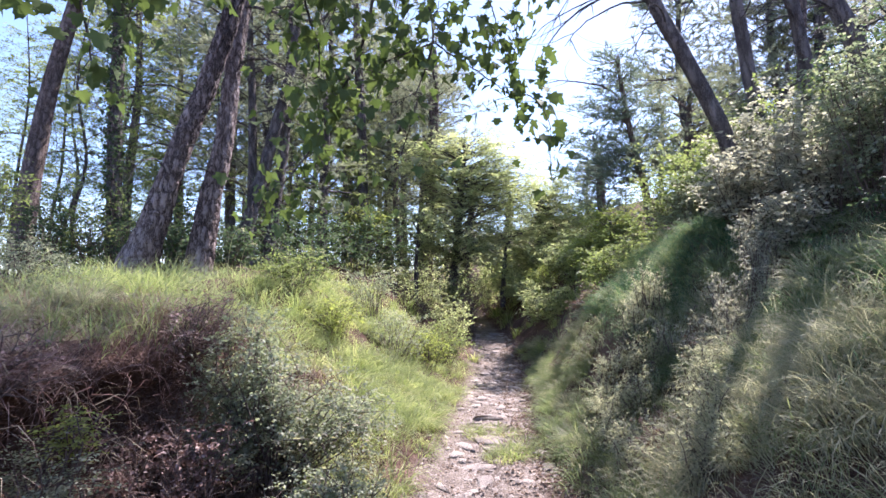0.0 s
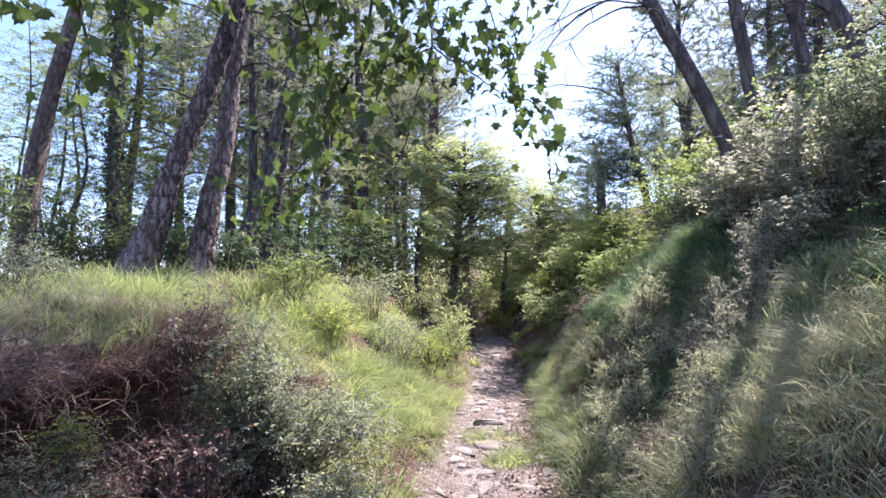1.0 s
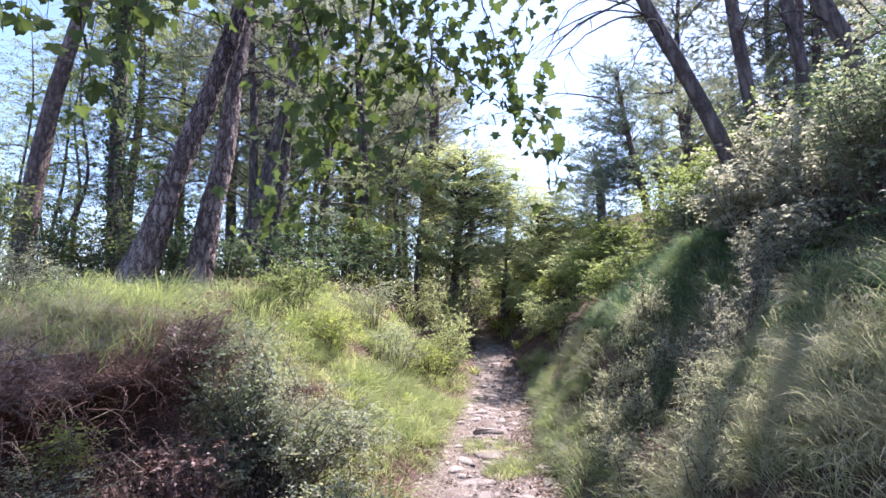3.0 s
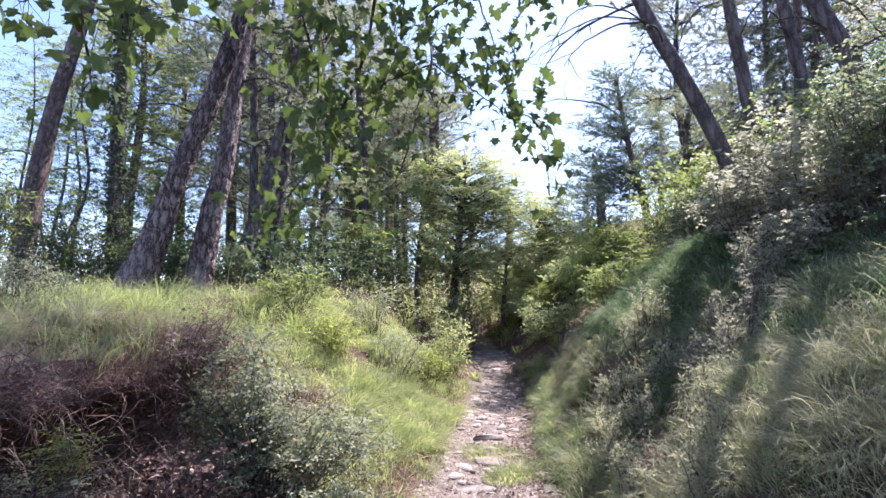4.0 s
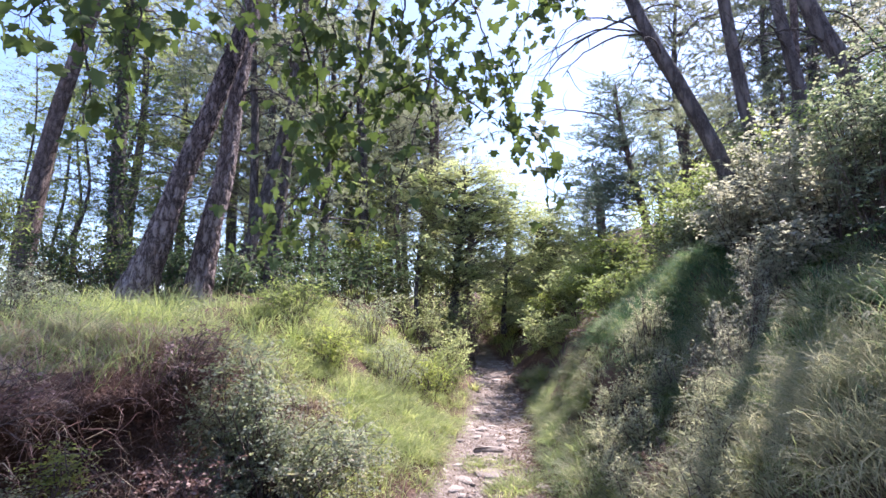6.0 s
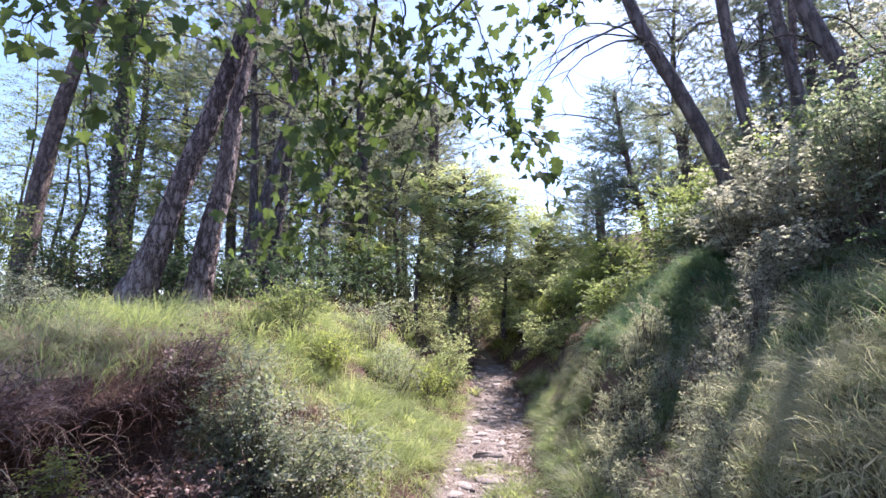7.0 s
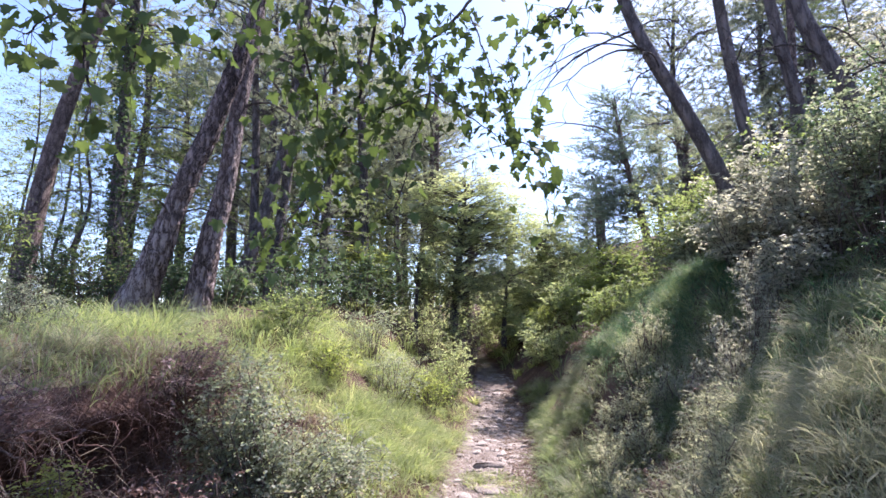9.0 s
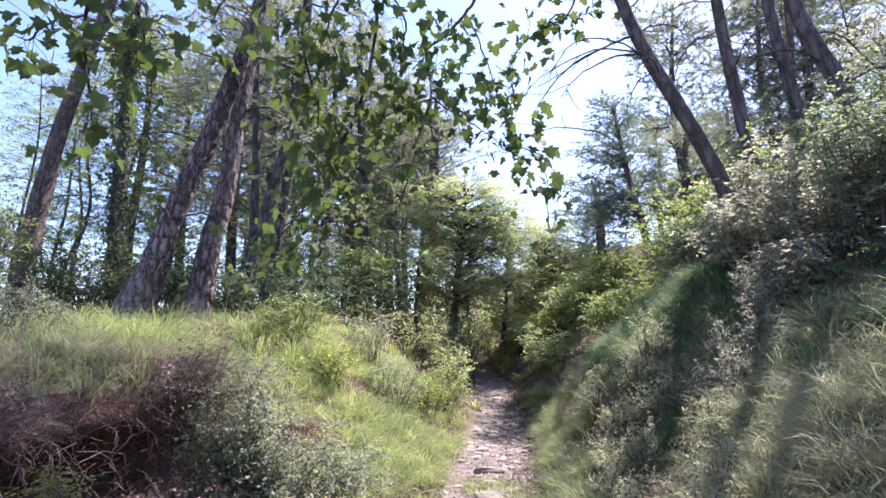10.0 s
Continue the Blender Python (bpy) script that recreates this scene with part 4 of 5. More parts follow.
# LEAF_DARK bushes carry the understory's shade in their leaf colour.
LEFT = [(-1.5, 6.6, LEAF_YELLOW, 0.045, 0.5, 0.5), (-2.2, 7.2, LEAF_OAK, 0.05, 0.5, 0.4), (-0.7, 7.6, LEAF_BOX, 0.04, 0.55, 0.6), (-0.35, 8.4, LEAF_YELLOW, 0.045, 0.5, 0.5),
        (-1.3, 8.8, LEAF_BOX, 0.045, 0.7, 0.9), (-0.1, 9.4, LEAF_OAK, 0.05, 0.5, 0.6), (0.1, 10.6, LEAF_GREY, 0.055, 0.5, 0.7), (-2.6, 9.4, LEAF_DARK, 0.06, 0.9, 1.0), (-3.8, 8.6, LEAF_DARK, 0.06, 0.7, 0.7),
        (-0.6, 11.8, LEAF_GREY, 0.05, 0.8, 1.0), (-2.0, 12.0, LEAF_DARK, 0.07, 1.1, 1.4), (-3.6, 11.4, LEAF_DARK, 0.07, 1.0, 1.2), (0.4, 13.6, LEAF_GREY, 0.06, 0.6, 1.2), (-6.9, 8.6, LEAF_DARK, 0.05, 0.8, 1.3), (-7.9, 9.3, LEAF_OAK, 0.05, 0.8, 1.4), (-5.8, 9.0, LEAF_DARK, 0.05, 0.7, 0.9), (-7.6, 10.2, LEAF_DARK, 0.06, 0.8, 1.2), (-8.8, 11.0, LEAF_DARK, 0.06, 0.9, 1.4), (-6.2, 11.0, LEAF_DARK, 0.06, 0.8, 1.1), (-9.8, 10.0, LEAF_OAK, 0.06, 0.8, 1.2), (-5.4, 10.8, LEAF_DARK, 0.07, 0.9, 1.0),
        (-4.6, 14.0, LEAF_DARK, 0.07, 1.3, 1.5), (-6.8, 13.2, LEAF_DARK, 0.07, 1.2, 1.5), (-3.2, 15.5, LEAF_DARK, 0.08, 1.4, 1.7), (-1.6, 16.5, LEAF_DARK, 0.08, 1.1, 1.3), (-5.6, 17.0, LEAF_DARK, 0.09, 1.6, 1.8), (-2.4, 18.5, LEAF_DARK, 0.09, 1.6, 2.0), (0.2, 18.0, LEAF_DARK, 0.09, 1.2, 1.2), (1.6, 17.0, LEAF_GREY, 0.08, 1.0, 1.2), (3.2, 14.6, LEAF_GREY, 0.06, 0.9, 1.3), (2.7, 13.2, LEAF_YELLOW, 0.05, 0.6, 0.9),
        (0.7, 15.5, LEAF_GREY, 0.07, 1.0, 1.4), (-0.6, 15, LEAF_GREY, 0.08, 1.2, 1.6)]
for i, (x, y, fol, leaf, r, h) in enumerate(LEFT):
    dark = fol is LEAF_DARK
    shrub("scrub_bush", "dark evergreen bush under the trees, its leaves darkened for shade" if dark else "leafy green scrub bush on the sunny bank's crest", on_ground(x, y), [((0, 0, h * 0.75), (r, r, h * 0.65), 34)], fol, leaf * (1.3 if dark else 0.85), 48 if dark else 80, leaf * 2.8, seed=120 + i, group="scrub on the sunny bank")

# scrub on the steep bank
shrub("withered_bush", "brown withered bush hanging beside the path's end", (0.69, 12.8, 0.58), [((0, 0, 0.9), (0.25, 0.2, 0.8), 24)], LEAF_DEAD, 0.06, 36, 0.12, seed=109)
PALE, GREEN, DARK, BROWN = "pale sunlit shrub with small whitish leaves", "green shrub on top of the steep bank", "dark green shrub among the pines", "brown withered brush at the bank's edge"
RIGHT_SCRUB = [(3.3, 4.7, LEAF_PALE, 0.028, 0.4, 0.5, PALE), (3.95, 4.35, LEAF_BOX, 0.035, 0.6, 1.7, DARK), (3.5, 3.5, LEAF_DARK, 0.03, 0.35, 0.5, DARK), (3.9, 4.75, LEAF_PALE, 0.03, 0.5, 0.9, PALE),
               (3.5, 5.7, LEAF_PALE, 0.035, 0.6, 0.9, PALE), (4.0, 5.2, LEAF_PALE, 0.035, 0.7, 1.2, PALE), (4.1, 6.3, LEAF_PALE, 0.035, 0.7, 1.5, PALE), (4.6, 5.6, LEAF_PALE, 0.04, 0.7, 1.3, PALE),
               (3.7, 7.0, LEAF_BOX, 0.038, 0.65, 0.85, GREEN), (2.95, 8.4, LEAF_OAK, 0.038, 0.65, 1.05, GREEN), (3.7, 7.8, LEAF_OAK, 0.042, 0.9, 1.5, DARK), (4.5, 7.4, LEAF_OAK, 0.05, 0.9, 1.9, GREEN),
               # Box and dark leaves on these edge shrubs partly stand in for shade.
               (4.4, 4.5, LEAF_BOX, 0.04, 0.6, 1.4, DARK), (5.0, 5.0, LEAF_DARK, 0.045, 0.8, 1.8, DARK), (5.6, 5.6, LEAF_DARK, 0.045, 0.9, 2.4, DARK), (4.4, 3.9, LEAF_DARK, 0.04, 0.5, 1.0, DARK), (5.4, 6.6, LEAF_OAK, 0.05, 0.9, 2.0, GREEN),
               (3.2, 10.0, LEAF_YELLOW, 0.045, 0.45, 0.5, GREEN), (2.4, 11.6, LEAF_GREY, 0.045, 0.7, 0.9, GREEN), (3.8, 10.8, LEAF_OAK, 0.055, 0.8, 0.9, GREEN), (6.3, 8.4, LEAF_OAK, 0.06, 1.1, 2.0, GREEN), (5.4, 9.4, LEAF_OAK, 0.06, 1.0, 1.4, GREEN),
               (2.75, 8.9, LEAF_DEAD, 0.03, 0.5, 0.4, BROWN), (3.05, 9.5, LEAF_DEAD, 0.03, 0.5, 0.45, BROWN), (2.4, 14.0, LEAF_GREY, 0.06, 0.8, 0.8, GREEN), (2.4, 16.5, LEAF_GREY, 0.065, 1.0, 1.6, GREEN), (3.4, 13, LEAF_GREY, 0.055, 0.8, 1.2, GREEN)]
for i, (x, y, fol, leaf, r, h, label) in enumerate(RIGHT_SCRUB):
    shrub("scrub_bush", label, on_ground(x, y), [((0, 0, h * 0.6), (r, r, h * 0.55), int((34 + 18 * h) * (0.75 if y > 9.5 else 1.4 if label == GREEN else 1)))], fol, leaf * (1.15 if fol in (LEAF_OAK, LEAF_DARK, LEAF_BOX) else 1.4) * 1.06, 88, leaf * 3.6, seed=160 + i, flat=0.3, messy=0.45, width=0.7, group="scrub on the steep bank")


# ---- grass ----
def scatter(rng, n, x0, x1, y0, y1, keep):
    x, y = rng.uniform(x0, x1, n), rng.uniform(y0, y1, n)
    s = np.abs(x - path_x(y)) - half_width(y)
    k = keep(x, y, s) > rng.uniform(0, 1, n)
    return np.stack([x[k], y[k], ground(x[k], y[k]) - 0.02], -1)


def downhill(p):
    e = 0.15
    gx = ground(p[:, 0] + e, p[:, 1]) - ground(p[:, 0] - e, p[:, 1])
    gy = ground(p[:, 0], p[:, 1] + e) - ground(p[:, 0], p[:, 1] - e)
    return -np.stack([gx, gy, gx * 0], -1) / (2 * e)


def lawn(name, label, material, n, x0, x1, y0, y1, keep, length, width, bend, seed, per=45, tussock=0.07, tilt=0.3, category="grass"):
    """Tussocks of grass: n blades in bunches that spread outwards and hang downhill."""
    rng = np.random.default_rng(seed)
    c = scatter(rng, n // per, x0, x1, y0, y1, keep)
    k = np.repeat(np.arange(len(c)), per)
    tall = rng.uniform(0.55, 1.35, len(c))[k]
    off = rng.normal(0, 1, (len(k), 3)) * [1, 1, 0] * tussock * tall[:, None]
    p = c[k] + off
    p[:, 2] = ground(p[:, 0], p[:, 1]) - 0.02
    b = blades(Build(), p, rng, length * tall[:, None], width, downhill(p) * 0.8 + off / tussock * 0.75, bend, tilt)
    return tagged(new(name, b.mesh(name, material)), label, category, kind="stuff")


def slope_left(x, y, s):
    near = 1 - 0.92 * smooth((s - 1.0) / 0.4) * smooth((5.4 - y) / 0.8)
    return (x < path_x(y)) * smooth((s + 0.05) / 0.25) * (0.45 + 0.55 * smooth(wave(x, y, 4, 21) * 1.5 + 0.5)) * near


def straw(x, y, s):
    # Straw is thinned under the crest, keeping the painted shade band dark.
    return slope_right(x, y, s) * (1 - 0.92 * smooth((s - 0.8) / 0.3) * smooth((y - 4.9) / 0.6)) * (0.35 + 0.65 * smooth((s - 0.25) / 0.4)) * smooth(wave(x, y, 2.6, 23) * 4 + 0.55)


def slope_right(x, y, s):
    return (x > path_x(y)) * smooth((s + 0.06) / 0.2) * (0.35 + 0.65 * smooth(wave(x, y, 4, 22) * 1.8 + 0.5))


lawn("grass", "fresh yellow-green grass on the sunny bank", GRASS_FRESH, 54000, -2.6, 1.2, 3.8, 10.5, slope_left, 0.38, 0.0052, 1.25, 201, 60, 0.06, 0.6)
lawn("grass", "dry grey grass hanging over the eroded bank", GRASS_DRY, 22000, -4.6, -1.0, 1.4, 5.4, lambda x, y, s: 0.9 * (s > 1.85) + 0.36 * ((s > 1.55) & (s <= 1.85)) + 0.9 * ((y > 3.6) & (s > 0.9) & (s <= 1.55)), 0.38, 0.005, 1.5, 205, 45, 0.07, 0.8)
def lip(x, y, s):
    return 0.95 * (s > 1.5) * (s < 2.05) * (1 - 0.9 * np.exp(-((y - 3.1) / 0.42) ** 4) * (s < 1.8))


lawn("dead_stems", "tangled reddish-brown dead stems hanging over the eroded bank", STEM_DEAD, 15000, -3.6, -1.0, 1.7, 4.9, lip, 0.38, 0.003, 0.8, 211, 26, 0.08, 0.95, "dead stems")
lawn("grass", "grey-green grass on top of the sunny bank", GRASS_GREY, 17000, -5.5, -1.4, 2.2, 7.5, lambda x, y, s: 0.8 * (s > 1.75), 0.42, 0.0045, 1.0, 206, 45, 0.07, 0.6)
lawn("grass", "long grey-green grass hanging down the steep bank", GRASS_GREY, 50000, 0.4, 4.4, 1.0, 10.0, slope_right, 0.3, 0.0048, 1.35, 202, 80, 0.055, 0.75)
lawn("grass", "lush green grass under the steep bank's crest, darkened for shade", GRASS_LUSH_SHADED, 42000, 1.2, 4.0, 2.6, 8.4, lambda x, y, s: (x > path_x(y)) * smooth((s - 0.8) / 0.3) * smooth((2.7 - s) / 0.4) * (0.3 + 0.7 * smooth((y - 4.6) / 0.6)), 0.3, 0.0045, 1.2, 210, 60, 0.06, 0.7)
lawn("grass", "straw-coloured dry grass between the tussocks", GRASS_PALE, 50000, 0.6, 3.6, 1.2, 8.5, straw, 0.3, 0.0046, 1.25, 207, 70, 0.05, 0.75)
lawn("grass", "pale tangled grass low on the steep bank", GRASS_PALE, 15000, 0.7, 3.2, 0.9, 3.4, slope_right, 0.32, 0.0048, 1.3, 208, 60, 0.07, 0.7)
lawn("grass", "grass along the path up to its bend", GRASS_FRESH, 7500, -5, 5, 10, 20, lambda x, y, s: smooth((s + 0.1) / 0.3), 0.4, 0.018, 0.9, 203)
lawn("grass", "thin grass under the trees", GRASS_GREY, 7000, -12, -3.5, 3, 14, lambda x, y, s: 0.8 + 0 * s, 0.24, 0.014, 0.9, 204)


lawn("grass", "rough grass over the banks and between the trees", GRASS_GREY, 18000, -11, 11, -6, 20, lambda x, y, s: smooth(s / 0.5) * (0.25 + 0.75 * smooth(wave(x, y, 1.2, 24) * 2 + 0.5)) * (1 - ((np.abs(x) < 4.5) & (y > 1) & (y < 10))), 0.34, 0.014, 1.1, 209, 18, 0.12)


def tuft_mesh(seed, n, length, width, bend, material, spread=0.09):
    rng = np.random.default_rng(seed)
    r, a = spread * np.sqrt(rng.uniform(0, 1, n)), rng.uniform(0, 2 * np.pi, n)
    p = np.stack([r * np.cos(a), r * np.sin(a), np.zeros(n) - 0.03], -1)
    return blades(Build(), p, rng, length, width, np.stack([np.cos(a), np.sin(a), 0 * a], -1) * 1.2, bend, 0.3).mesh("grass_tuft", material)


def tuft(me, x, y, label, group, turn=0, scale=1.0, tilt=None):
    ob = tagged(new("grass_tuft", me), label, "grass tuft", group)
    d = downhill(np.array([[x, y, 0.0]]))[0]
    lean = Vector((d[0] * 0.7, d[1] * 0.7, 1)).to_track_quat("Z", "Y").to_matrix().to_4x4()
    ob.matrix_world = Matrix.Translation(on_ground(x, y)) @ lean @ pose(0, 0, 0, 0, 0, turn) @ Matrix.Scale(scale, 4)
    return ob


rng = np.random.default_rng(31)
fresh = [tuft_mesh(300 + i, 300, 0.38, 0.0055, 1.1, GRASS_FRESH, 0.16) for i in range(3)]
grey = [tuft_mesh(310 + i, 420, 0.33, 0.0038, 1.2, GRASS_GREY, 0.16) for i in range(3)]
dry = [tuft_mesh(320 + i, 420, 0.3, 0.0034, 1.2, GRASS_PALE, 0.15) for i in range(3)]
for i, (x, y) in enumerate([(-3.4, 5.3), (-3.2, 5.5), (-3.7, 5.4), (-3.0, 5.4), (-3.35, 5.05), (-3.9, 5.5), (-2.85, 5.6), (-3.6, 5.0), (-3.1, 5.1), (-4.1, 5.2), (-3.9, 6.1), (-3.5, 6.2)]):
    tuft(fresh[i % 3], x, y, "bright green grass tuft at the pine's foot", "tufts at the pine's foot", rng.uniform(0, 360), rng.uniform(1.1, 1.5))
low = [tuft_mesh(330 + i, 240, 0.2, 0.005, 1.2, GRASS_FRESH, 0.2) for i in range(3)]
for i, (x, y, k) in enumerate([(0.42, 5.9, 0.55), (0.78, 6.0, 0.5), (0.72, 5.3, 0.7), (0.6, 5.15, 0.6), (0.85, 5.5, 0.6), (0.35, 6.15, 0.5), (0.66, 6.3, 0.4), (0.8, 5.2, 0.55)]):
    tuft(low[i % 3], x, y, "small grass tuft growing between the path's stones", "tufts on the path", rng.uniform(0, 360), k * 1.5)
for i in range(26):
    y = rng.uniform(3.2, 9.5)
    x = float(path_x(y) + half_width(y)) + rng.uniform(0.5, 2.2)
    tuft((grey if i % 3 else dry)[i % 3 if i % 3 < 3 else 0], x, y, "long drooping grass clump on the steep bank" if i % 3 else "dry straw-coloured grass clump on the steep bank", "clumps on the steep bank", rng.uniform(0, 360), rng.uniform(0.8, 1.2))
for i, (x, y) in enumerate([(2.3, 5.4), (2.75, 4.5), (2.42, 4.2), (2.3, 3.7), (1.9, 3.5), (2.06, 3.2), (2.28, 3.0), (1.6, 3.4), (2.9, 3.8), (1.75, 3.1), (2.2, 4.0), (2.6, 4.75), (1.7, 2.8), (2.1, 2.7), (2.45, 3.2), (2.4, 2.8), (1.95, 2.5), (2.6, 3.5)]):
    tuft(dry[i % 3], x, y, "pale sunlit grass clump on the steep bank", "pale clumps on the steep bank", rng.uniform(0, 360), rng.uniform(1.0, 1.35))
for i in range(34):
    y = 2.9 + 8.5 * i / 34 + rng.uniform(-0.12, 0.12)
    x = float(path_x(y) + half_width(y)) + rng.uniform(0.12, 0.4)
    tuft((grey if i % 4 else dry)[i % 3], x, y, "drooping grass clump at the foot of the steep bank", "clumps along the path's edge", rng.uniform(0, 360), rng.uniform(0.7, 1.0))
for i in range(18):
    y = rng.uniform(4.6, 9.5)
    x = float(path_x(y) - half_width(y)) - rng.uniform(0.15, 2.0)
    tuft(fresh[i % 3], x, y, "drooping yellow-green grass clump on the sunny bank", "clumps on the sunny bank", rng.uniform(0, 360), rng.uniform(0.7, 1.1))
for i in range(12):
    y = rng.uniform(2.3, 4.4)
    x = -2.75 - rng.uniform(0, 0.9)
    tuft((dry if i % 2 else grey)[i % 3], x, y, "dry grass hanging over the eroded bank", "grass over the eroded bank", rng.uniform(0, 360), rng.uniform(0.7, 1.0))


# dry flower stalks on the crest, grey-leaved herbs on the steep bank
rng = np.random.default_rng(71)
for x, y, h in [(-3.0, 6.9, 0.75), (-2.75, 6.7, 0.6), (-1.9, 7.0, 0.7), (-1.75, 6.8, 0.6), (-1.2, 7.6, 0.5)]:
    st = thing("dry_stalk", on_ground(x, y), "thin pale dry flower stalk bending over", "stalk", "dry stalks on the crest")
    l = curve([(0, 0, -0.03), (0.02, 0, h * 0.5), (0.07, 0.02, h * 0.85), (0.16, 0.03, h * 0.95), (0.22, 0.03, h * 0.88)], 14)
    part("stem", tube(Build(), l, [0.004, 0.003, 0.002], 5), GRASS_PALE, st)
    part("seed_head", leaves(Build(), l[-3] + rng.normal(0, 0.018, (26, 3)), rng, 0.02, 0.008), GRASS_PALE, st, "pale seed head")
HERBS = [(2.25, 5.4, 0.5), (2.05, 5.3, 0.4), (1.9, 5.0, 0.38), (2.1, 4.8, 0.34), (1.75, 5.3, 0.34), (1.6, 4.9, 0.36), (1.5, 4.6, 0.34), (1.75, 4.5, 0.36), (1.4, 4.3, 0.3), (1.5, 3.9, 0.34), (1.35, 3.6, 0.3),
         (3.05, 4.8, 0.55), (2.9, 4.55, 0.5), (2.75, 4.3, 0.42), (2.6, 4.6, 0.4), (2.45, 4.2, 0.36), (2.3, 4.5, 0.32), (1.95, 3.6, 0.3), (2.1, 3.9, 0.3), (1.7, 3.2, 0.32), (1.55, 2.95, 0.3)]
for k, (x, y, h) in enumerate(HERBS):
    shrub("mugwort_plant", "pale dried feathery herb on the steep bank" if 10 < k < 17 else "upright grey-leaved herb with feathery pale leaves", on_ground(x, y), [((0, 0, h * 0.66), (0.2, 0.2, h * 0.55), 26)], LEAF_PALE if 10 < k < 17 else LEAF_HERB, 0.03, 72, 0.055,
          seed=340 + k, stems=5, category="herb", width=0.26, flat=1.0, messy=1.0, droop=-0.1, group="herbs on the steep bank")

for k, (x, y) in enumerate([(2.25, 4.1), (2.45, 4.6), (1.75, 4.0), (1.5, 3.6)]):
    shrub("dead_brush", "brown matted dead brush between the grass clumps", on_ground(x, y), [((0, 0, 0.12), (0.2, 0.2, 0.14), 16)], LEAF_DEAD, 0.03, 40, 0.06, seed=350 + k, stems=5, category="brush", group="dead brush on the steep bank")

# roots that hang from the washed-out lip of the bank
lip = thing("exposed_roots", on_ground(-1.95, 2.9), "reddish bare roots hanging from the eroded bank", "roots")
base = np.array(lip.location)
rng = np.random.default_rng(61)
for i in range(22):
    y = rng.uniform(2.2, 3.9)
    x = float(path_x(y) - half_width(y)) - rng.uniform(1.6, 1.95)
    p = np.array((x, y, ground(x, y) - 0.03))
    l = bough(rng, p, p + [rng.uniform(0.02, 0.25), rng.uniform(-0.25, 0.15), -rng.uniform(0.15, 0.5)], 0.25, 0.12, n=9)
    part("root", tube(Build(), l - base, [0.004, 0.003, 0.001], 5), ROOT, lip)

# ---- the overhanging maple ----
def maple_leaf(size):
    """One lobed leaf, lightly cupped, with its stalk."""
    rim = [(0, 0), (0.14, -0.08), (0.42, -0.07), (0.33, 0.11), (0.61, 0.25), (0.57, 0.40), (0.33, 0.43), (0.29, 0.60), (0.25, 0.78), (0.11, 0.81), (0, 1.0)]
    pts = rim + [(-x, y) for x, y in rim[-2:0:-1]]
    v = [(x * size, y * size, size * (0.22 * abs(x) - 0.22 * y * y)) for x, y in pts]
    n = len(v)
    v.append((0, 0.36 * size, -0.03 * size))
    f = [(i, (i + 1) % n, n) for i in range(n)]
    w = 0.012 * size
    v += [(-w, 0, 0), (w, 0, 0), (w, -0.75 * size, 0.12 * size), (-w, -0.75 * size, 0.12 * size)]
    b = Build()
    b.add(v, np.array(f), np.array([(n + 1, n + 2, n + 3, n + 4)]))
    return b.mesh("leaf", LEAF_MAPLE)


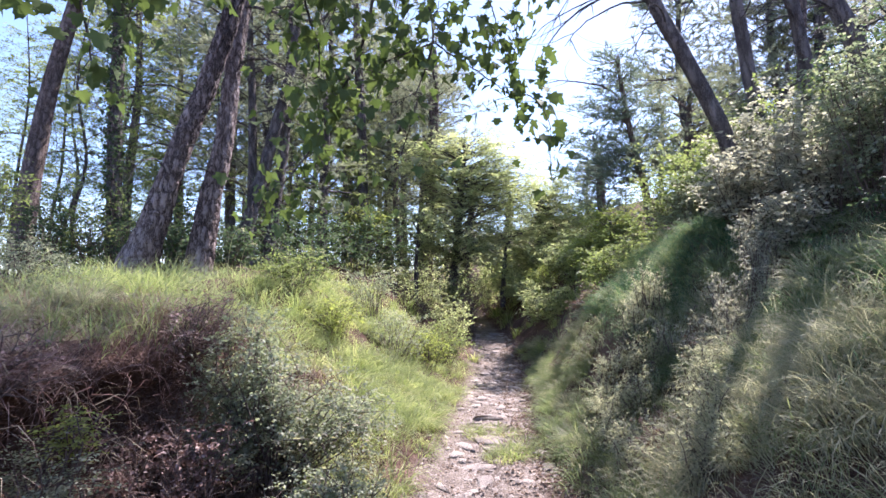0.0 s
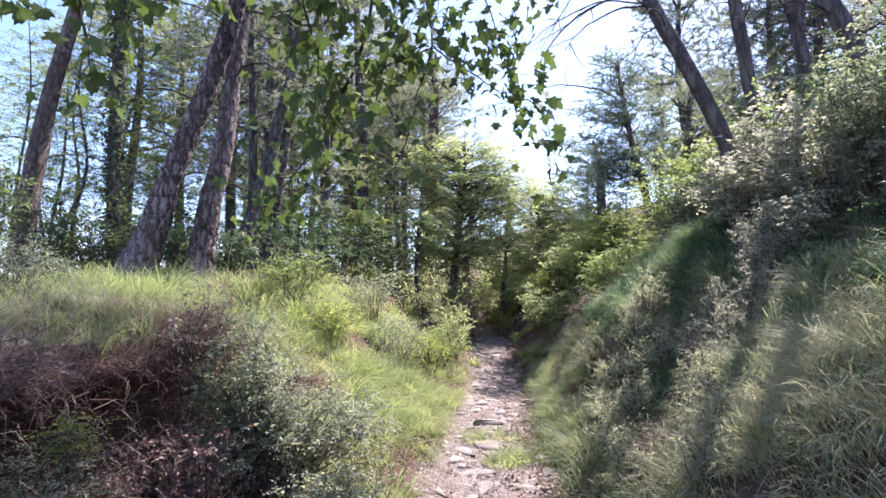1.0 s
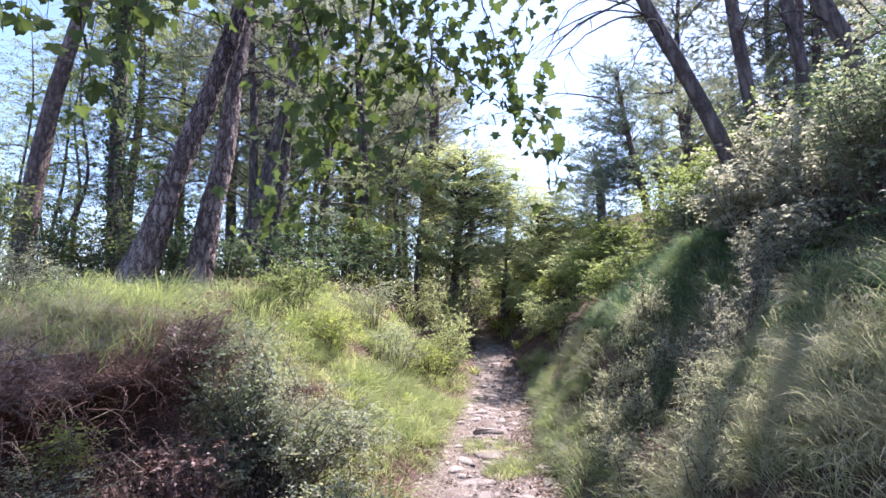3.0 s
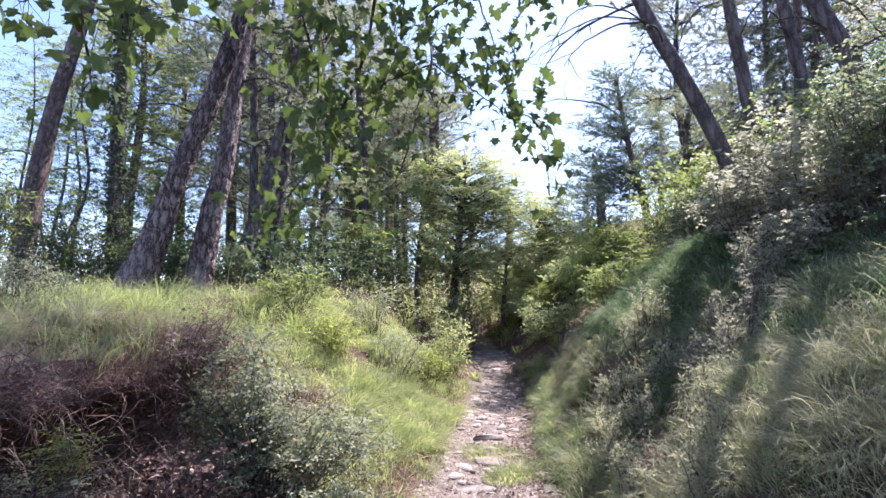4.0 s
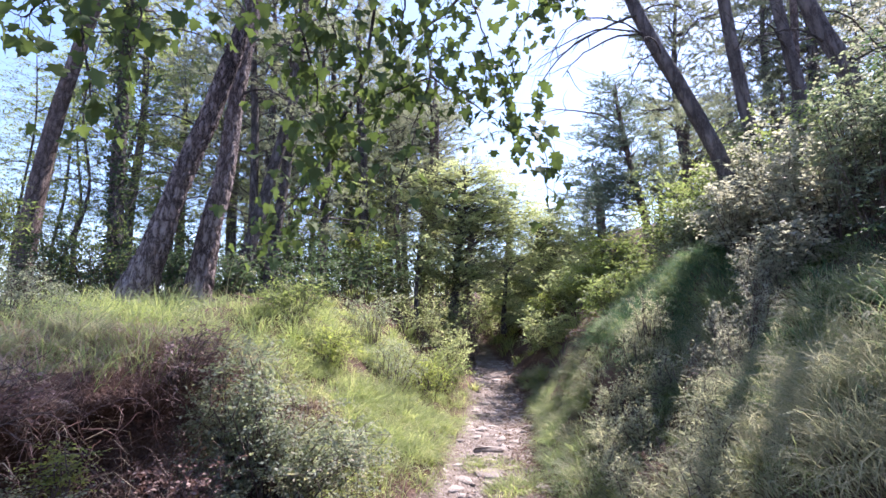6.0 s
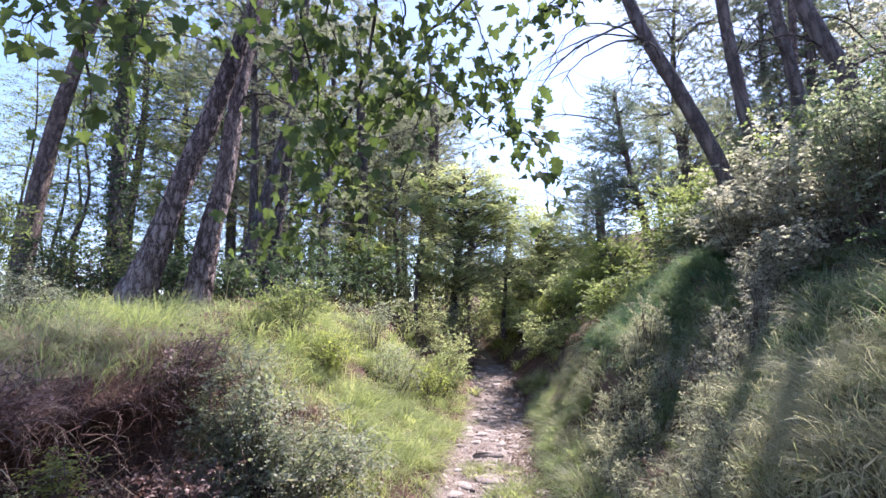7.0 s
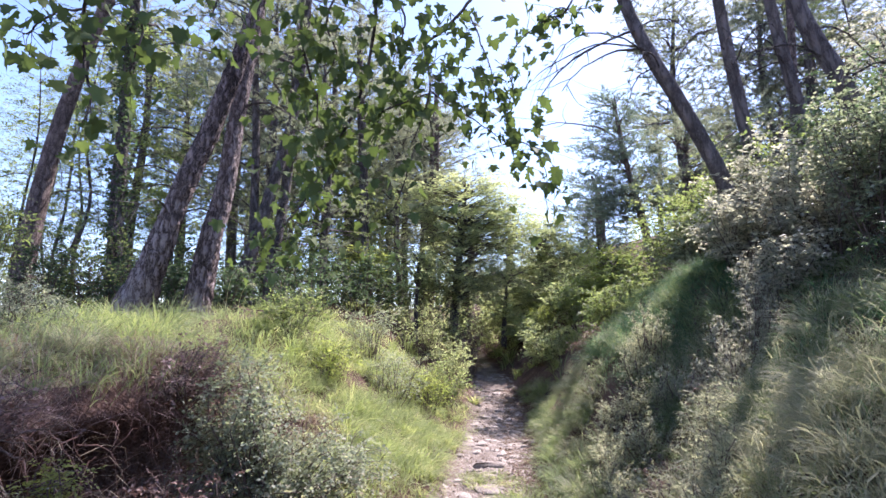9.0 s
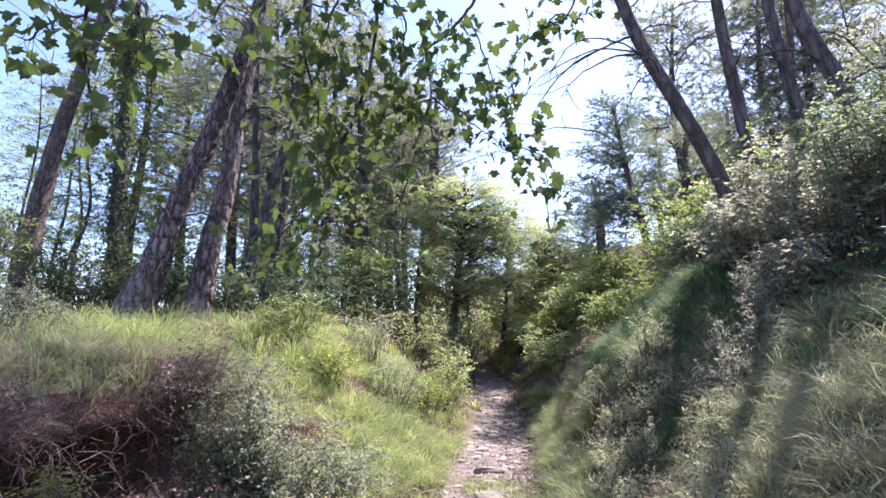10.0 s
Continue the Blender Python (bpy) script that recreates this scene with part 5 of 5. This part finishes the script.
LEAF_MESH = [maple_leaf(s) for s in (0.05, 0.062, 0.075)]
MAPLE = thing("field_maple", on_ground(2.9, -1.0), "field maple whose leafy branches hang over the path", "maple tree")
org = np.array(MAPLE.location)
TR = np.array([(2.9, -1.0, ground(2.9, -1.0)), (2.7, -0.7, 2.6), (2.2, -0.2, 3.8), (1.5, 0.5, 4.7), (0.9, 1.2, 5.2)])
part("trunk", tube(Build(), curve(TR - org, 30), [0.11, 0.09, 0.06, 0.035, 0.02], 10, 0.05), BARK_DARK, MAPLE, smooth=True)
BRANCHES = [
    ([TR[4], (-0.22, 1.91, 3.81), (-0.29, 2.11, 3.4), (-0.31, 2.21, 3.17), (-0.36, 2.31, 2.96), (-0.44, 2.36, 2.72), (-0.53, 2.41, 2.58), (-0.62, 2.41, 2.4), (-0.72, 2.41, 2.23), (-0.83, 2.41, 2.11)], 0.008, 52),
    ([TR[4], (0.3, 2.21, 3.94), (0.21, 2.41, 3.51), (0.14, 2.46, 3.38), (0.04, 2.51, 3.29), (-0.06, 2.51, 3.19), (-0.05, 2.51, 3.04), (-0.04, 2.51, 2.92), (-0.08, 2.51, 2.78), (-0.13, 2.51, 2.62)], 0.008, 34),
    ([(-0.04, 2.51, 2.92), (0.07, 2.56, 2.86), (0.19, 2.61, 2.81), (0.29, 2.61, 2.74), (0.4, 2.61, 2.66)], 0.004, 18),
    ([(0.14, 2.46, 3.38), (0.22, 2.51, 3.22), (0.27, 2.51, 3.04), (0.26, 2.51, 2.87)], 0.004, 18),
    ([(-0.04, 2.51, 2.92), (-0.17, 2.46, 2.85), (-0.33, 2.41, 2.76), (-0.4, 2.41, 2.66)], 0.004, 16),
    ([TR[4], (0.82, 2.41, 3.97), (0.76, 2.61, 3.52), (0.59, 2.61, 3.39), (0.46, 2.61, 3.27), (0.38, 2.61, 3.13)], 0.006, 16),
    ([(0.59, 2.61, 3.39), (0.68, 2.61, 3.48), (0.82, 2.61, 3.48), (0.96, 2.61, 3.55)], 0.004, 10),
    ([TR[4], (-0.52, 1.81, 3.53), (-0.6, 2.01, 3.26), (-0.65, 2.11, 3.04), (-0.63, 2.21, 2.87), (-0.58, 2.21, 2.7), (-0.63, 2.31, 2.57)], 0.007, 30),
    ([(-0.29, 2.11, 3.4), (-0.45, 2.11, 3.25), (-0.52, 2.11, 3.07), (-0.47, 2.16, 2.93), (-0.54, 2.21, 2.81)], 0.005, 22),
    ([(-0.29, 2.11, 3.4), (-0.22, 2.21, 3.29), (-0.16, 2.21, 3.14), (-0.22, 2.31, 3.02), (-0.25, 2.31, 2.9)], 0.005, 20),
    ([TR[3], (-0.97, 1.61, 3.57), (-1.26, 1.66, 3.03), (-1.34, 1.71, 2.85), (-1.35, 1.73, 2.72), (-1.31, 1.73, 2.56), (-1.28, 1.73, 2.41)], 0.007, 24),
    ([(-1.34, 1.71, 2.85), (-1.44, 1.71, 2.83), (-1.54, 1.73, 2.77), (-1.62, 1.73, 2.79)], 0.004, 14),
    ([(-1.26, 1.66, 3.03), (-1.17, 1.71, 2.92), (-1.11, 1.73, 2.79), (-1.14, 1.73, 2.65), (-1.16, 1.73, 2.55)], 0.004, 18),
    ([(-0.6, 2.11, 3.84), (-0.88, 2.11, 3.4), (-1.0, 2.11, 3.19), (-1.06, 2.16, 3.11), (-0.98, 2.16, 2.99)], 0.005, 12),
    ([(-0.13, 2.51, 2.62), (-0.19, 2.56, 2.45), (-0.25, 2.61, 2.29), (-0.33, 2.61, 2.23)], 0.003, 9),
    ([(-0.83, 2.41, 2.11), (-0.87, 2.41, 2.07), (-0.89, 2.41, 2.03)], 0.002, 4),
    ([(0.4, 2.61, 2.66), (0.47, 2.61, 2.69), (0.55, 2.61, 2.59), (0.58, 2.61, 2.46), (0.55, 2.61, 2.36)], 0.003, 22),
    ([(0.38, 2.61, 3.13), (0.4, 2.61, 2.99), (0.38, 2.61, 2.84), (0.43, 2.61, 2.72)], 0.003, 18),
]
rng = np.random.default_rng(8)
for pts, r, n in BRANCHES:
    l = curve(np.array([np.asarray(p) for p in pts]) - org, 60)
    l[1:] += np.cumsum(rng.normal(0, 0.0016, (59, 3)), 0)
    bob = part("branch", tube(Build(), l, [r * 1.3, r, r * 0.4], 5), BARK_DARK, MAPLE)
    lo = 22 if len(pts) > 5 else 8
    for i in range(n):
        k = 59 if i == 0 else int(rng.integers(lo, 59))
        d = unit(rng.normal(0, 1, 3) + [0, 0, -0.35])
        stalk = rng.uniform(0.03, 0.2)
        p = l[k] + d * stalk
        if stalk > 0.1:
            part("twig", tube(Build(), bough(rng, l[k], p, 0.06, n=5), [r * 0.35, 0.0012], 4), BARK_DARK, bob)
        ob = new("leaf", LEAF_MESH[int(rng.integers(0, 3))])
        ob.parent = bob
        ob.matrix_basis = Matrix.Translation(p) @ Matrix.Rotation(rng.uniform(0, 6.28), 4, "Z") @ Matrix.Rotation(rng.uniform(-2.2, -0.4), 4, "X") @ Matrix.Rotation(rng.normal(0, 0.4), 4, "Y")
more = Build()
rng = np.random.default_rng(19)
shape = np.array([v.co for v in LEAF_MESH[1].vertices])
tris = np.array([p.vertices[:3] for p in LEAF_MESH[1].polygons if len(p.vertices) == 3])
for pts, r, n in BRANCHES:
    l = curve(np.array([np.asarray(p) for p in pts]) - org, 60)
    lo = 22 if len(pts) > 5 else 6
    for i in range(int(n * (2.3 if pts[-1][0] > -1.2 and pts[-1][0] < 0.1 else 1.3))):
        k = int(rng.integers(lo, 60))
        p = l[k] + unit(rng.normal(0, 1, 3) * [1, 1, 0.8]) * rng.uniform(0.05, 0.32)
        m = Matrix.Rotation(rng.uniform(0, 6.28), 3, "Z") @ Matrix.Rotation(rng.uniform(-2.0, -0.3), 3, "X") @ Matrix.Rotation(rng.normal(0, 0.4), 3, "Y")
        more.add(shape @ np.array(m).T * rng.uniform(0.7, 1.15) + p, tris)
tagged(part("leaf", more, LEAF_MAPLE_ALL, MAPLE), kind="stuff")
# Unseen crown overhead, added and sized to shade the hanging branches.
b, tw = Build(), Build()
rng = np.random.default_rng(9)
for p in np.vstack([clump_points(rng, 125, np.array((0.3, 2.5, 6.1)) - org, (2.6, 1.7, 0.6), 0.0)]):
    k = TR[int(rng.integers(2, 5))] - org
    tube(tw, bough(rng, k, p, 0.1), [0.014, 0.008, 0.003], 4)
    leaves(b, p + rng.normal(0, 0.22, (46, 3)), rng, 0.07, 0.06, 0.8)
tagged(part("twig", tw, BARK_DARK, MAPLE), kind="stuff")
part("crown", b, LEAF_MAPLE_ALL, MAPLE)


# ---- stones of the path ----
def stone_mesh(seed, flat):
    """A weathered slab or cobble with broken edges."""
    r = np.random.default_rng(seed)
    n = int(r.integers(6, 10))
    a = np.sort(r.uniform(0, 2 * np.pi, n) * 0.35 + np.linspace(0, 2 * np.pi, n, endpoint=False) * 1.0)
    rad = r.uniform(0.6, 1.15, n)
    ring = np.stack([np.cos(a) * rad, np.sin(a) * rad * r.uniform(0.6, 0.9)], -1)
    lo = np.c_[ring * 1.0, np.full(n, -1.0) * flat]
    mid = np.c_[ring * 1.03, r.uniform(0.1, 0.5, n) * flat]
    hi = np.c_[ring * r.uniform(0.78, 0.92, (n, 1)), r.uniform(0.75, 1.05, n) * flat]
    v = np.vstack([lo, mid, hi, [[0, 0, flat * r.uniform(0.9, 1.1)]]])
    i = np.arange(n)
    j = (i + 1) % n
    return Build().add(v, np.vstack([np.stack([i, j, n + j, n + i], -1), np.stack([n + i, n + j, 2 * n + j, 2 * n + i], -1)]), np.stack([2 * n + i, 2 * n + j, np.full(n, 3 * n)], -1)).mesh("stone", STONE)


SLABS = [stone_mesh(400 + i, f) for i, f in enumerate([0.22, 0.28, 0.3, 0.35, 0.4, 0.5, 0.55, 0.6])]
rng = np.random.default_rng(44)
for x, y, s, k in [(0.52, 5.75, 0.24, 0), (0.22, 5.5, 0.14, 2), (0.12, 5.2, 0.12, 3), (0.7, 4.5, 0.13, 1), (0.35, 4.5, 0.14, 2), (1.02, 5.2, 0.1, 3), (1.0, 4.8, 0.1, 4), (0.62, 6.7, 0.2, 6), (0.3, 4.9, 0.16, 1)]:
    ob = part("stone", SLABS[k], None, GROUND, "broad flat slab of pale limestone" if s > 0.2 else "")
    ob.matrix_world = pose(*on_ground(x, y, 0.0), rng.uniform(2, 7), rng.uniform(-4, 4), rng.uniform(0, 360)) @ Matrix.Diagonal((s * 1.2, s, s * 0.55, 1))
for i in range(36):
    y = 6.9 + 3.4 * rng.uniform(0, 1)
    x = float(path_x(y)) + rng.uniform(-0.85, 0.85) * float(half_width(y))
    ob = part("stone", SLABS[int(rng.integers(0, 4))], None, GROUND)
    s = rng.uniform(0.07, 0.17)
    ob.matrix_world = pose(*on_ground(x, y, 0.0), rng.uniform(-5, 7), rng.uniform(-6, 6), rng.uniform(-180, 180)) @ Matrix.Diagonal((s * 1.15, s * 0.85, s * 0.55, 1))
for i in range(200):
    y = 3.0 + 10.5 * rng.uniform(0, 1) ** 1.25
    u = rng.uniform(-1.0, 1.05)
    x = float(path_x(y)) + u * float(half_width(y))
    ob = part("stone", SLABS[int(rng.integers(0, 8))], None, GROUND)
    s = rng.uniform(0.025, 0.075) * (1 + 0.5 * (y > 6.5))
    ob.matrix_world = pose(*on_ground(x, y, -0.004), rng.uniform(-10, 10), rng.uniform(-10, 10), rng.uniform(0, 360)) @ Matrix.Diagonal((s * 1.25, s, s * 0.7, 1))
b = Build()
n = 6000
y = 2.4 + 11 * rng.uniform(0, 1, n) ** 1.4
x = path_x(y) + rng.uniform(-1.15, 1.15, n) * half_width(y)
z = ground(x, y)
for i in range(n):
    h = rng.uniform(0.006, 0.022)
    v = np.array([(1, 0, 0), (0, 1, 0), (-1, 0, 0), (0, -1, 0), (0.1, 0.1, 0.8)]) * h * rng.uniform(0.6, 1.4, (5, 3)) + [x[i], y[i], z[i]]
    b.add(v, np.array([(0, 1, 4), (1, 2, 4), (2, 3, 4), (3, 0, 4)]))
tagged(new("gravel", b.mesh("gravel", STONE)), "loose grey-brown gravel and chips on the path", "gravel", kind="stuff")
b = Build()
n = 4600
y = rng.uniform(2.2, 12, n)
x = path_x(y) + np.where(rng.uniform(0, 1, n) < 0.5, rng.uniform(-1.5, 1.3, n), half_width(y) * rng.uniform(0.2, 1.5, n))
leaves(b, np.stack([x, y, ground(x, y) + 0.015], -1), rng, 0.05, 0.03, 1.5)
tagged(new("leaf_litter", b.mesh("leaf_litter", LEAF_DEAD)), "brown dead leaves and bark chips on the ground", "leaf litter", kind="stuff")
